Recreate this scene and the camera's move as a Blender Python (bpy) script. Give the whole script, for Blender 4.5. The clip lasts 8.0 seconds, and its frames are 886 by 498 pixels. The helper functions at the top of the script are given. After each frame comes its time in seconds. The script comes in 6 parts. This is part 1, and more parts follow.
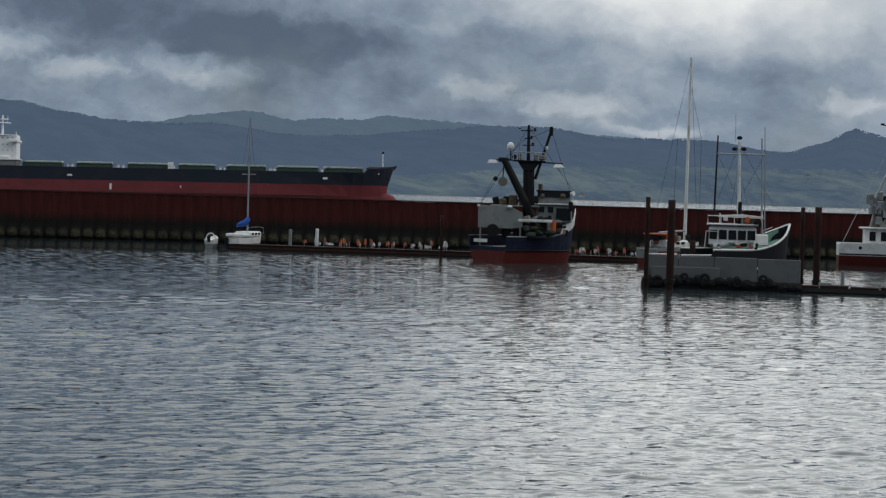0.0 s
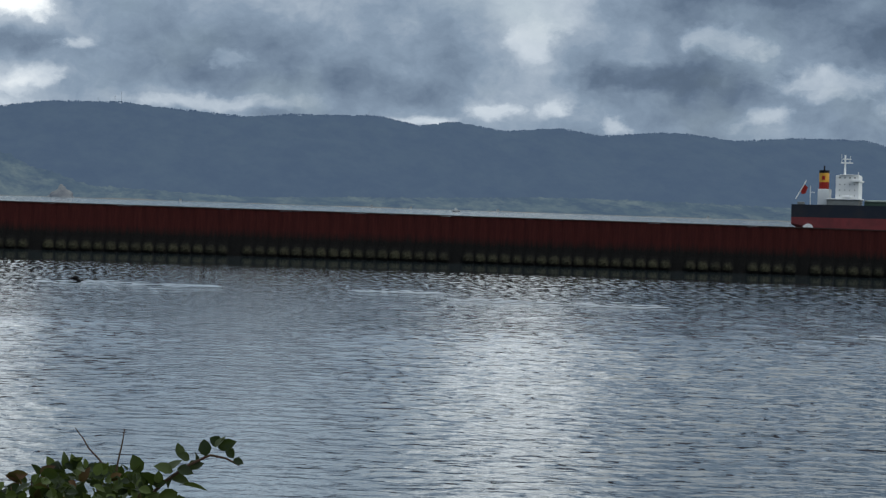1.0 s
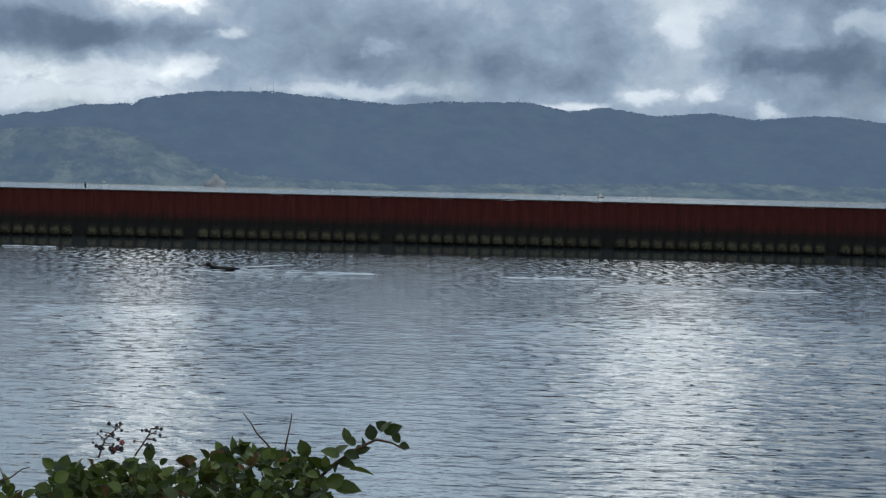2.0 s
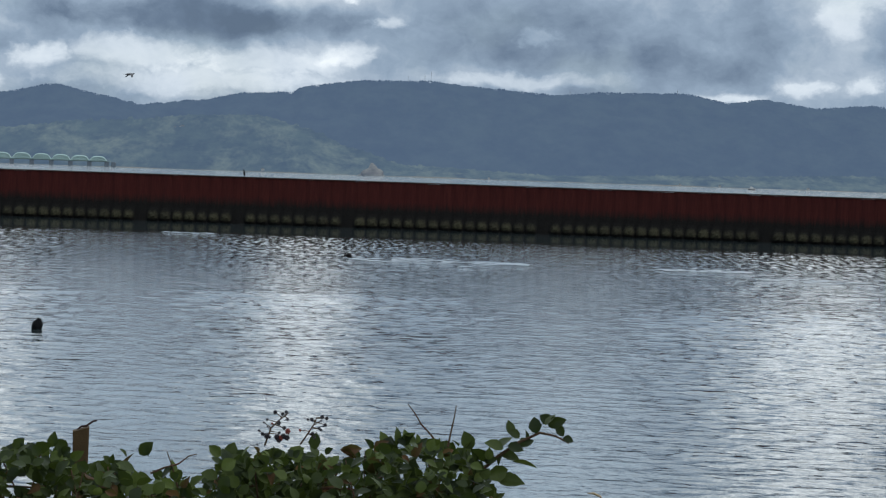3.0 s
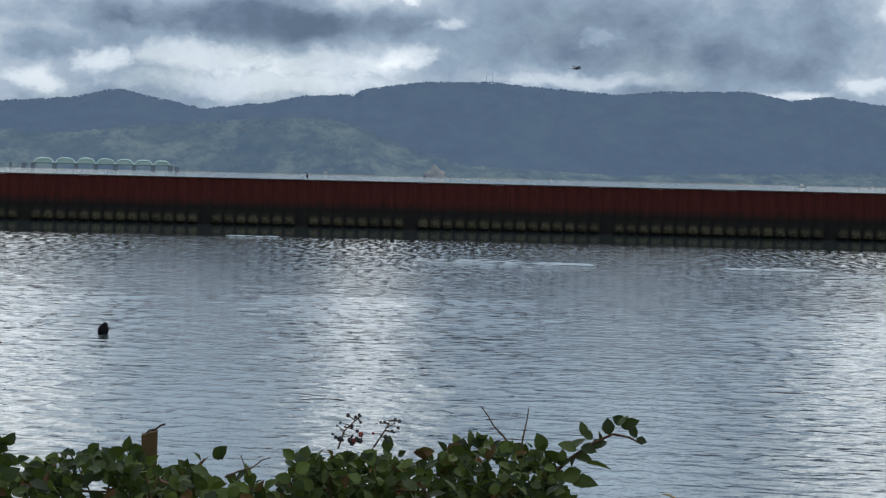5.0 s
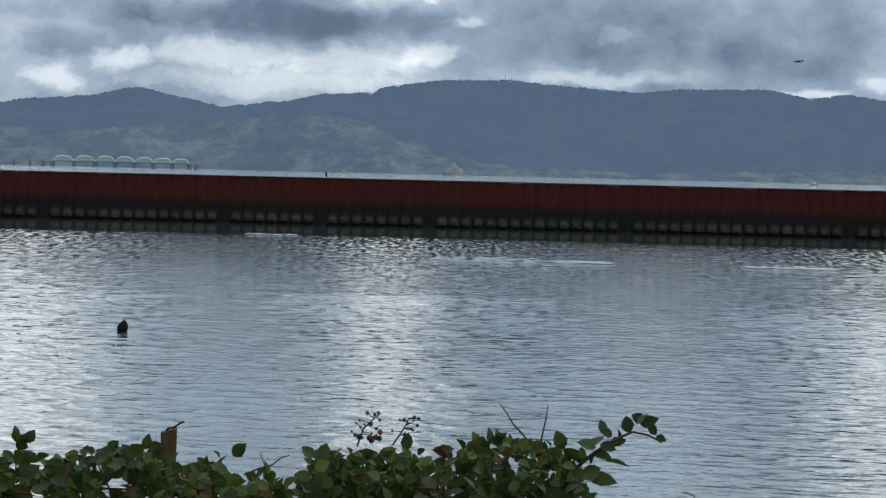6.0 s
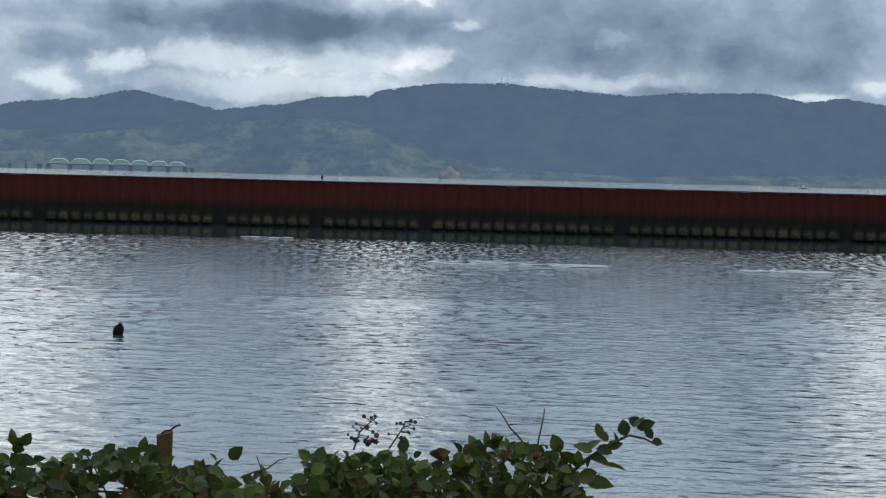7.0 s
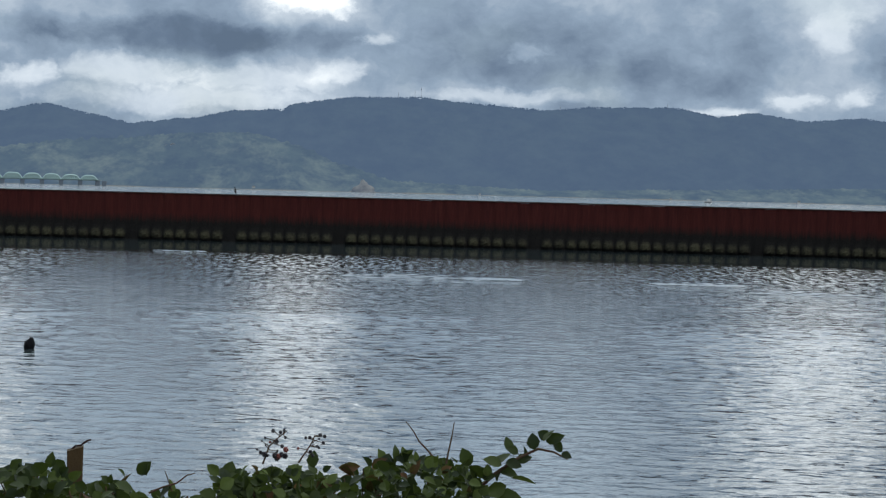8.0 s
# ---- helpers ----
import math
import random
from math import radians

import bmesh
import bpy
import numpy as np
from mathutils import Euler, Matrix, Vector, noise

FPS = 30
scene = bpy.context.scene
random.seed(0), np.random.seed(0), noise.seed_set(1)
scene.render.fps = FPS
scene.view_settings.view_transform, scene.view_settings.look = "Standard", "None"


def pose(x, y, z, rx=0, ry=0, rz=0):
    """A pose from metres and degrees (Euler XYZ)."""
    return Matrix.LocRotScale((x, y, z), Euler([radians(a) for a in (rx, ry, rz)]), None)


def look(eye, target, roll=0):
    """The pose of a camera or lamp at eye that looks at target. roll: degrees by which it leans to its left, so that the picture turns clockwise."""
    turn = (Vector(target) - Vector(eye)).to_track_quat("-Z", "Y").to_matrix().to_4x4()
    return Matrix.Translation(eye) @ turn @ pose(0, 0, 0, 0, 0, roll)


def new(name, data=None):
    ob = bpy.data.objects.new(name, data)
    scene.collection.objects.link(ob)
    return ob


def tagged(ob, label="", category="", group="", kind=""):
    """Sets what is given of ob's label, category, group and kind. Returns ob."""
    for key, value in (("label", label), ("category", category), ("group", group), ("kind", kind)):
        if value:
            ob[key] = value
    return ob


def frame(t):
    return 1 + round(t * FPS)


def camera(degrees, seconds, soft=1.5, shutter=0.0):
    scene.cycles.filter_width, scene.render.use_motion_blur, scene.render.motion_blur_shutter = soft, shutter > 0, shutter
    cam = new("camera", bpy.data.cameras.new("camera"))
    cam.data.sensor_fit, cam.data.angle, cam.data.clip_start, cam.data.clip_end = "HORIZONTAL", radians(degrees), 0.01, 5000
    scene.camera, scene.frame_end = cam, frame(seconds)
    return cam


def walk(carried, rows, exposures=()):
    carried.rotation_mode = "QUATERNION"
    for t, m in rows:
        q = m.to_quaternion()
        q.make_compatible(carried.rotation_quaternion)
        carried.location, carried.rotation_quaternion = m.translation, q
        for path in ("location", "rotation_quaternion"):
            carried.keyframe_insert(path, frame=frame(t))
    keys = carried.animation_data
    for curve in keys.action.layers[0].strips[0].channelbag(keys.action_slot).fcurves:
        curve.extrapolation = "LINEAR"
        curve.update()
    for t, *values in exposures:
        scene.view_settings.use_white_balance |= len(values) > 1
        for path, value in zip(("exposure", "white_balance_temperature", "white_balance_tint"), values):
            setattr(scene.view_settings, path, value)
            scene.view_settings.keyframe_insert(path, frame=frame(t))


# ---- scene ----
EYE = 6.0  # metres over the water


def view(yaw, pitch, roll, dx, dz):
    """The camera's pose from its turn to the right, its tilt and its lean, in degrees."""
    a, e = radians(yaw), radians(pitch)
    eye = Vector((dx, 0, EYE + dz))
    return look(eye, eye + 50 * Vector((math.sin(a) * math.cos(e), math.cos(a) * math.cos(e), math.sin(e))), roll)


# seconds, yaw, pitch, roll, sideways, upwards
ROWS = [
    (0.0, 30.086, -1.434, 1.70, 0.053, 0.001),
    (0.1, 27.638, -1.427, 1.87, 0.054, 0.001),
    (0.2, 25.123, -1.412, 1.94, 0.055, 0.002),
    (0.3, 22.540, -1.367, 2.05, 0.058, 0.002),
    (0.4, 19.957, -1.362, 2.17, 0.061, 0.002),
    (0.5, 17.464, -1.332, 2.30, 0.058, -0.001),
    (0.6, 15.107, -1.312, 2.50, 0.056, 0.002),
    (0.7, 13.020, -1.251, 2.58, 0.054, 0.005),
    (0.8, 11.450, -1.200, 2.40, 0.045, 0.000),
    (1.0, 8.984, -1.091, 1.91, 0.028, -0.000),
    (1.2, 7.970, -1.110, 1.80, 0.015, 0.000),
    (1.5, 6.965, -1.196, 1.68, 0.002, -0.001),
    (2.0, 5.157, -1.532, 1.40, -0.005, -0.007),
    (2.2, 4.117, -1.625, 1.63, -0.010, -0.004),
    (3.3, 0.689, -1.925, 1.89, -0.038, -0.001),
    (3.5, 0.475, -1.901, 1.85, -0.040, -0.001),
    (4.0, 0.202, -1.807, 1.64, -0.046, -0.001),
    (4.5, -0.000, -1.734, 1.53, -0.051, 0.001),
    (5.0, -0.379, -1.908, 1.35, -0.054, 0.001),
    (5.2, -0.650, -2.000, 1.35, -0.054, 0.000),
    (6.3, -0.860, -1.950, 1.34, -0.055, 0.000),
    (6.5, -0.823, -1.939, 1.34, -0.055, -0.001),
    (7.0, -0.754, -1.883, 1.41, -0.057, -0.000),
    (7.5, -0.300, -1.741, 1.43, -0.052, 0.001),
    (7.7, 0.260, -1.660, 1.44, -0.049, 0.000),
    (8.0, 1.426, -1.482, 1.46, -0.046, 0.001),
]
cam = camera(22.176, 8.0, soft=1.3)
walk(cam, [(t, view(*r)) for t, *r in ROWS], exposures=[(0.0, -0.3, 6350, 8.5), (0.5, -0.3, 6100, 7.0), (1.0, -0.15, 6050, 7.0), (1.5, 0.02, 6050, 7.0), (2.2, 0.1, 6050, 7.0), (8.0, 0.08, 6050, 7.0)])


# ---- node helpers ----
def polar(az, dist, z=0.0):
    """A point by its bearing (degrees to the right of north) and distance from the shore stand."""
    return Vector((dist * math.sin(radians(az)), dist * math.cos(radians(az)), z))


class Net:
    def __init__(self, tree):
        self.tree = tree
        tree.nodes.clear()

    def link(self, a, b):
        self.tree.links.new(a, b)

    def put(self, socket, value):
        if isinstance(value, bpy.types.NodeSocket):
            self.link(value, socket)
        else:
            socket.default_value = value

    def math(self, op, a, b=0.0, c=0.0, clamp=False):
        n = self.tree.nodes.new("ShaderNodeMath")
        n.operation, n.use_clamp = op, clamp
        for s, v in zip(n.inputs, (a, b, c)):
            self.put(s, v)
        return n.outputs[0]

    def vec(self, op, a, b=(0, 0, 0)):
        n = self.tree.nodes.new("ShaderNodeVectorMath")
        n.operation = op
        self.put(n.inputs[0], a)
        self.put(n.inputs[1], b)
        return n.outputs["Value"] if op in ("DOT_PRODUCT", "LENGTH") else n.outputs[0]

    def noise(self, vector, scale, detail=4.0, rough=0.55, distort=0.0, colour=False):
        n = self.tree.nodes.new("ShaderNodeTexNoise")
        self.put(n.inputs["Vector"], vector)
        self.put(n.inputs["Scale"], scale)
        self.put(n.inputs["Detail"], detail)
        self.put(n.inputs["Roughness"], rough)
        self.put(n.inputs["Distortion"], distort)
        return n.outputs["Color"] if colour else n.outputs[0]

    def ramp(self, fac, stops):
        n = self.tree.nodes.new("ShaderNodeValToRGB")
        els = n.color_ramp.elements
        while len(els) < len(stops):
            els.new(0.5)
        for e, (p, c) in zip(els, stops):
            e.position = p
            e.color = (*c, 1) if len(c) == 3 else c
        self.put(n.inputs[0], fac)
        return n.outputs[0]

    def mix(self, fac, a, b, blend="MIX"):
        n = self.tree.nodes.new("ShaderNodeMix")
        n.data_type, n.blend_type = "RGBA", blend
        self.put(n.inputs[0], fac)
        self.put(n.inputs[6], a if isinstance(a, bpy.types.NodeSocket) else (*a, 1))
        self.put(n.inputs[7], b if isinstance(b, bpy.types.NodeSocket) else (*b, 1))
        return n.outputs[2]

    def sep(self, v):
        n = self.tree.nodes.new("ShaderNodeSeparateXYZ")
        self.put(n.inputs[0], v)
        return n.outputs

    def comb(self, x, y, z):
        n = self.tree.nodes.new("ShaderNodeCombineXYZ")
        for s, v in zip(n.inputs, (x, y, z)):
            self.put(s, v)
        return n.outputs[0]


# ---- world: broken cloud, hidden sun ----
# bearing, height, half width, half height (degrees), strength
BRIGHT = [
    (-10.6, 2.15, 1.0, 0.35, 0.30), (-9.0, 2.75, 0.9, 0.45, 0.34), (-6.6, 2.85, 2.6, 0.55, 0.32), (-3.2, 2.75, 2.8, 0.50, 0.28), (-5.0, 2.15, 4.8, 0.48, 0.30), (-1.4, 2.9, 0.9, 0.4, 0.26),
    (-2.0, 4.75, 1.3, 0.45, 0.85), (-0.4, 3.85, 0.55, 0.3, 0.30), (3.0, 2.45, 3.2, 0.28, 0.24), (3.4, 3.6, 0.7, 0.3, 0.16), (8.6, 2.2, 1.1, 0.22, 0.34),
    (10.2, 2.5, 0.9, 0.32, 0.34), (11.6, 2.6, 0.7, 0.35, 0.30), (13.0, 2.2, 0.6, 0.25, 0.26), (11.0, 4.2, 1.0, 0.7, 0.22), (16.0, 4.35, 1.1, 0.5, 0.24),
    (18.4, 3.4, 2.0, 0.60, 0.28), (17.2, 2.45, 0.9, 0.32, 0.22), (20.6, 2.9, 1.6, 0.50, 0.22), (23.0, 3.0, 1.5, 0.45, 0.20), (24.2, 2.7, 1.5, 0.35, 0.20),
    (30.8, 2.7, 1.2, 0.35, 0.20), (33.2, 2.3, 1.6, 0.5, 0.22), (35.2, 1.75, 2.0, 0.22, 0.22),
    (36.0, 4.9, 3.0, 0.8, 0.18), (40.2, 2.5, 1.5, 0.35, 0.20),
]
DARK = [
    (-10.6, 3.0, 1.3, 0.50, 0.16), (-10.0, 3.9, 3.0, 0.45, 0.14), (-4.8, 3.75, 4.2, 0.50, 0.20), (2.2, 3.2, 1.8, 0.40, 0.05), (5.0, 3.8, 4.2, 0.60, 0.08),
    (7.0, 3.0, 2.4, 0.45, 0.08), (14.2, 3.4, 2.0, 0.45, 0.14), (26.0, 3.7, 3.2, 0.7, 0.18), (37.5, 3.3, 2.5, 0.5, 0.08),
    (21.0, 4.4, 2.0, 0.5, 0.10), (27.0, 3.3, 14.0, 1.3, 0.09), (32.0, 3.9, 2.6, 0.5, 0.08),
]
# the same cloud gaps, higher up, plus unseen patches added to tune water brightness
GAPS_AND_PATCHES = [(36.5, 7.5, 5.5, 1.55, 1.5), (-2.4, 11.0, 1.0, 4.8, 1.20), (10.9, 11.0, 2.0, 4.8, 1.20), (4.2, 9.5, 3.6, 3.8, 0.46), (-6.8, 9.5, 2.2, 3.6, 0.34), (-11.9, 10.0, 2.0, 4.5, 1.7), (37.5, 11.0, 6.5, 4.6, 2.2), (27.0, 14.0, 5.0, 6.0, 0.15), (20.0, 7.5, 6.0, 2.6, -0.30),
        (-2.5, 25.0, 2.0, 10.0, 0.9), (10.9, 25.0, 3.2, 10.0, 1.1), (-12.5, 25.0, 4.0, 10.0, 1.5), (37.0, 25.0, 9.0, 10.0, 2.0)]


# bearing and half width (degrees) of the blue breaks overhead, where the water is smoother too
SMOOTH_LANES = [(-6.6, 2.6), (3.9, 4.0)]


def build_world():
    world = bpy.data.worlds.new("overcast_sky")
    world.use_nodes = True
    scene.world = world
    n = Net(world.node_tree)
    tc = n.tree.nodes.new("ShaderNodeTexCoord").outputs["Generated"]
    x, y, z = n.sep(tc)[:3]
    az = n.math("MULTIPLY", n.math("ARCTAN2", x, y), 57.29578)
    el = n.math("MULTIPLY", n.math("ARCSINE", n.math("MINIMUM", n.math("MAXIMUM", z, -1.0), 1.0)), 57.29578)
    flat = n.comb(az, n.math("MULTIPLY", el, 1.35), 0.0)
    warp = n.vec("SUBTRACT", n.noise(flat, 0.55, 7.0, 0.6, colour=True), (0.5, 0.5, 0.5))
    p = n.vec("ADD", n.comb(az, el, 0.0), n.vec("MULTIPLY", warp, (2.6, 1.1, 0.0)))
    bent = n.vec("ADD", flat, n.vec("MULTIPLY", warp, (1.2, 1.2, 1.2)))
    billow = n.noise(bent, 0.30, 7.0, 0.52)
    # heaped edges: folded noise gives rounded heads with sharp creases
    heaps = n.noise(bent, 0.95, 6.0, 0.58)
    heaps = n.math("SUBTRACT", n.math("ABSOLUTE", n.math("MULTIPLY_ADD", heaps, 4.0, -2.0)), 0.42)
    value = n.math("MULTIPLY_ADD", n.math("SUBTRACT", billow, 0.5), 0.55, 0.345)
    for sign, blobs in ((1, BRIGHT), (-1, DARK), (1, GAPS_AND_PATCHES)):
        for a, e, w, h, s in blobs:
            v = n.vec("MULTIPLY", n.vec("SUBTRACT", p, (a, e, 0)), (1 / w, 1 / h, 0))
            g = n.math("POWER", 0.36788, n.vec("DOT_PRODUCT", v, v))
            if blobs is BRIGHT:
                core = n.math("MULTIPLY_ADD", n.math("MULTIPLY_ADD", heaps, 0.34, g), 2.6, -1.0, clamp=True)
                g = n.math("MULTIPLY_ADD", core, 0.62, n.math("MULTIPLY", g, 0.38))
            elif blobs is DARK:
                core = n.math("MULTIPLY_ADD", n.math("MULTIPLY_ADD", heaps, -0.22, g), 2.2, -0.75, clamp=True)
                g = n.math("MULTIPLY_ADD", core, 0.6, n.math("MULTIPLY", g, 0.4))
            value = n.math("MULTIPLY_ADD", g, sign * s, value)
    fine = n.noise(bent, 0.85, 7.0, 0.62)
    value = n.math("MULTIPLY_ADD", n.math("SUBTRACT", fine, 0.5), 0.34, value)
    # overcast brightens towards the zenith
    rise = n.math("MULTIPLY", n.math("SUBTRACT", el, 6.0), 0.075, clamp=True)
    value = n.math("MULTIPLY_ADD", rise, 0.80, value)
    high = n.math("MULTIPLY", n.math("SUBTRACT", el, 16.0), 0.022, clamp=True)
    value = n.math("MULTIPLY_ADD", high, 0.45, value)
    # unseen sky to the south dimmed, to darken the sides facing the stand
    south = n.math("MULTIPLY_ADD", y, 0.55, 0.72, clamp=True)
    value = n.math("MULTIPLY", n.math("MAXIMUM", value, 0.12), n.math("MAXIMUM", south, 0.35))
    cloud = n.ramp(n.math("MULTIPLY", value, 0.5, clamp=True), [(0.0, (0.08, 0.11, 0.155)), (0.1, (0.145, 0.19, 0.26)), (0.2, (0.29, 0.355, 0.44)), (0.344, (0.64, 0.68, 0.725)), (0.5625, (1.07, 1.06, 1.03)), (1.0, (1.80, 1.76, 1.68))])
    # thinner and bluer cloud overhead
    aloft = n.math("MULTIPLY_ADD", el, 0.25, -1.5, clamp=True)
    tint = n.mix(aloft, (1.0, 1.0, 1.0), (0.96, 1.0, 1.04))
    for a, w in SMOOTH_LANES:
        q = n.math("MULTIPLY", n.math("SUBTRACT", az, a), 1 / w)
        blue = n.math("MULTIPLY", n.math("POWER", 0.36788, n.math("MULTIPLY", q, q)), aloft)
        tint = n.mix(blue, tint, (0.83, 1.0, 1.17))
    cloud = n.mix(1.0, cloud, tint, "MULTIPLY")
    sky = n.tree.nodes.new("ShaderNodeTexSky")
    sky.sky_type, sky.sun_disc = "NISHITA", False
    sky.sun_elevation, sky.sun_rotation = SUN_HEIGHT, SUN_TURN
    blue = n.mix(1.0, sky.outputs[0], (0.08, 0.08, 0.08), "MULTIPLY")
    thin = n.math("MULTIPLY", n.math("SUBTRACT", n.noise(flat, 0.21, 3.0), 0.52, clamp=True), 1.2, clamp=True)
    both = n.mix(thin, cloud, blue)
    bg = n.tree.nodes.new("ShaderNodeBackground")
    n.put(bg.inputs[0], both)
    bg.inputs[1].default_value = 1.0
    out = n.tree.nodes.new("ShaderNodeOutputWorld")
    n.link(bg.outputs[0], out.inputs[0])


SUN_HEIGHT, SUN_TURN = radians(38), radians(145)
build_world()
sun = new("sun", bpy.data.lights.new("sun", "SUN"))
sun.data.energy, sun.data.angle, sun.data.color = 1.0, radians(40), (1.0, 0.95, 0.88)
sun.matrix_basis = look((0, 0, 0), (-math.sin(SUN_TURN) * math.cos(SUN_HEIGHT), -math.cos(SUN_TURN) * math.cos(SUN_HEIGHT), -math.sin(SUN_HEIGHT)))
sun.location = (0, 0, 300)


# ---- materials ----
MATS = {}


def paint(name, colour, rough=0.6, metal=0.0, vary=0.25, scale=3.0, bump=0.2, dirt=None, fine=None, per_object=0.0):
    """A worn surface: two scales of variation in tone, an optional second colour in patches, fine relief."""
    if name in MATS:
        return MATS[name]
    m = bpy.data.materials.new(name)
    m.use_nodes = True
    n = Net(m.node_tree)
    b = n.tree.nodes.new("ShaderNodeBsdfPrincipled")
    co = n.tree.nodes.new("ShaderNodeTexCoord").outputs["Object"]
    big = n.noise(co, scale, 5.0, 0.6)
    small = n.noise(co, fine or scale * 9, 3.0, 0.6)
    tone = n.math("ADD", n.math("MULTIPLY", big, vary * 1.4), n.math("MULTIPLY", small, vary * 0.6))
    tone = n.math("ADD", tone, 1.0 - vary)
    if per_object:
        rnd = n.tree.nodes.new("ShaderNodeObjectInfo").outputs["Random"]
        tone = n.math("MULTIPLY", tone, n.math("MULTIPLY_ADD", rnd, per_object, 1.0 - per_object / 2))
    col = n.vec("MULTIPLY", n.comb(*colour), n.comb(tone, tone, tone))
    if dirt:
        where = n.ramp(n.noise(co, scale * 1.7, 6.0, 0.65, 0.3), [(0.5, (0, 0, 0)), (0.66, (1, 1, 1))])
        col = n.mix(n.math("MULTIPLY", where, 0.75), col, dirt)
    n.put(b.inputs["Base Color"], col)
    n.put(b.inputs["Roughness"], n.math("MULTIPLY_ADD", small, 0.2, rough - 0.1))
    b.inputs["Metallic"].default_value = metal
    b.inputs["Specular IOR Level"].default_value = 0.35 if rough < 0.5 else 0.15
    if bump:
        bp = n.tree.nodes.new("ShaderNodeBump")
        bp.inputs["Strength"].default_value = bump
        bp.inputs["Distance"].default_value = 0.02
        n.put(bp.inputs["Height"], small)
        n.link(bp.outputs[0], b.inputs["Normal"])
    out = n.tree.nodes.new("ShaderNodeOutputMaterial")
    n.link(b.outputs[0], out.inputs[0])
    MATS[name] = m
    return m


def water_material():
    m = bpy.data.materials.new("river_water")
    m.use_nodes = True
    n = Net(m.node_tree)
    b = n.tree.nodes.new("ShaderNodeBsdfPrincipled")
    co = n.tree.nodes.new("ShaderNodeTexCoord").outputs["Object"]
    b.inputs["Base Color"].default_value = (0.032, 0.043, 0.045, 1)
    b.inputs["Roughness"].default_value = 0.03
    b.inputs["IOR"].default_value = 1.333
    chop = n.noise(n.vec("MULTIPLY", co, (0.95, 1.0, 1.0)), 3.0, 2.0, 0.5, 0.1)
    ripple = n.noise(n.vec("MULTIPLY", co, (0.6, 1.0, 1.0)), 8.0, 2.0, 0.5)
    # wind lanes off the breakwater, where the chop stands in longer groups
    lanes = n.noise(n.vec("MULTIPLY", co, (0.9, 0.24, 1.0)), 1.0, 2.0, 0.5)
    reach = n.vec("LENGTH", co)
    away = n.math("MULTIPLY", n.math("MULTIPLY_ADD", reach, 0.012, -1.35, clamp=True), n.math("MULTIPLY_ADD", reach, -0.06, 12.9, clamp=True))
    h = n.math("ADD", n.math("MULTIPLY", chop, 0.022), n.math("MULTIPLY", ripple, 0.006))
    h = n.math("ADD", h, n.math("MULTIPLY", n.math("MULTIPLY", lanes, away), 0.08))
    # still water in the lee of the breakwater
    torn = n.noise(n.vec("MULTIPLY", co, (0.3, 0.12, 1.0)), 1.0, 3.0, 0.6)
    lee = n.math("MULTIPLY", n.math("ADD", n.math("SUBTRACT", 206.0, reach), n.math("MULTIPLY", torn, 16.0)), 0.09, clamp=True)
    lee = n.math("MAXIMUM", lee, 0.05)
    h = n.math("MULTIPLY", h, lee)
    # rougher river outside the breakwater
    open_river = n.math("MULTIPLY_ADD", reach, 0.05, -13.4, clamp=True)
    h = n.math("ADD", h, n.math("MULTIPLY", n.math("MULTIPLY", n.noise(co, 0.6, 2.0, 0.5), open_river), 0.8))
    bp = n.tree.nodes.new("ShaderNodeBump")
    bp.inputs["Strength"].default_value = 1.0
    bp.inputs["Distance"].default_value = 1.0
    n.put(bp.inputs["Height"], h)
    # wind facets: the faces of the wavelets lean to and fro across the wind
    near = n.math("MULTIPLY_ADD", reach, -0.0085, 1.75, clamp=True)
    small = n.math("SUBTRACT", n.noise(n.vec("MULTIPLY", co, (1.5, 1.0, 1.0)), 1.3, 2.0, 0.6), 0.5)
    groups = n.math("SUBTRACT", n.noise(n.vec("MULTIPLY", co, (2.3, 0.36, 1.0)), 1.0, 1.5, 0.5), 0.5)
    lean = n.math("ADD", n.math("MULTIPLY", n.math("MULTIPLY", small, near), 0.17), n.math("MULTIPLY", n.math("MULTIPLY", groups, away), 0.50))
    # three trains of short waves, bent and broken by gusts
    gust = n.noise(co, 0.22, 3.0, 0.6)
    gx, gy = n.sep(co)[:2]
    for lam, th, amp, seed in ((0.62, 0.20, 0.050, 0.0), (0.95, -0.16, 0.040, 31.0), (0.44, 0.42, 0.026, 77.0), (1.7, 0.1, 0.036, 55.0)):
        q = 2 * math.pi / lam
        bent = n.noise(n.vec("ADD", co, (seed, seed, 0)), 1.0, 2.0, 0.5)
        phase = n.math("ADD", n.math("MULTIPLY", gy, q * math.cos(th)), n.math("ADD", n.math("MULTIPLY", gx, q * math.sin(th)), n.math("MULTIPLY", bent, 13.0)))
        patch = n.math("MULTIPLY", n.math("MULTIPLY", n.noise(n.vec("ADD", co, (0, seed, seed)), 0.4, 2.0, 0.5), gust), 4.0)
        lean = n.math("ADD", lean, n.math("MULTIPLY", n.math("MULTIPLY", n.math("SINE", phase), patch), n.math("MULTIPLY", near, amp)))
    # the wind touches down in lanes, with smoother water between them
    bearing = n.math("MULTIPLY", n.math("ARCTAN2", gx, gy), 57.29578)
    smooth = 0.0
    for a, w in SMOOTH_LANES:
        q = n.math("MULTIPLY", n.math("SUBTRACT", bearing, a), 1 / w)
        smooth = n.math("ADD", smooth, n.math("POWER", 0.36788, n.math("MULTIPLY", q, q)))
    lean = n.math("MULTIPLY", n.math("MULTIPLY", lean, lee), n.math("MULTIPLY_ADD", smooth, -0.82, 1.0))
    facet = n.vec("NORMALIZE", n.vec("ADD", bp.outputs[0], n.comb(0.0, lean, 0.0)))
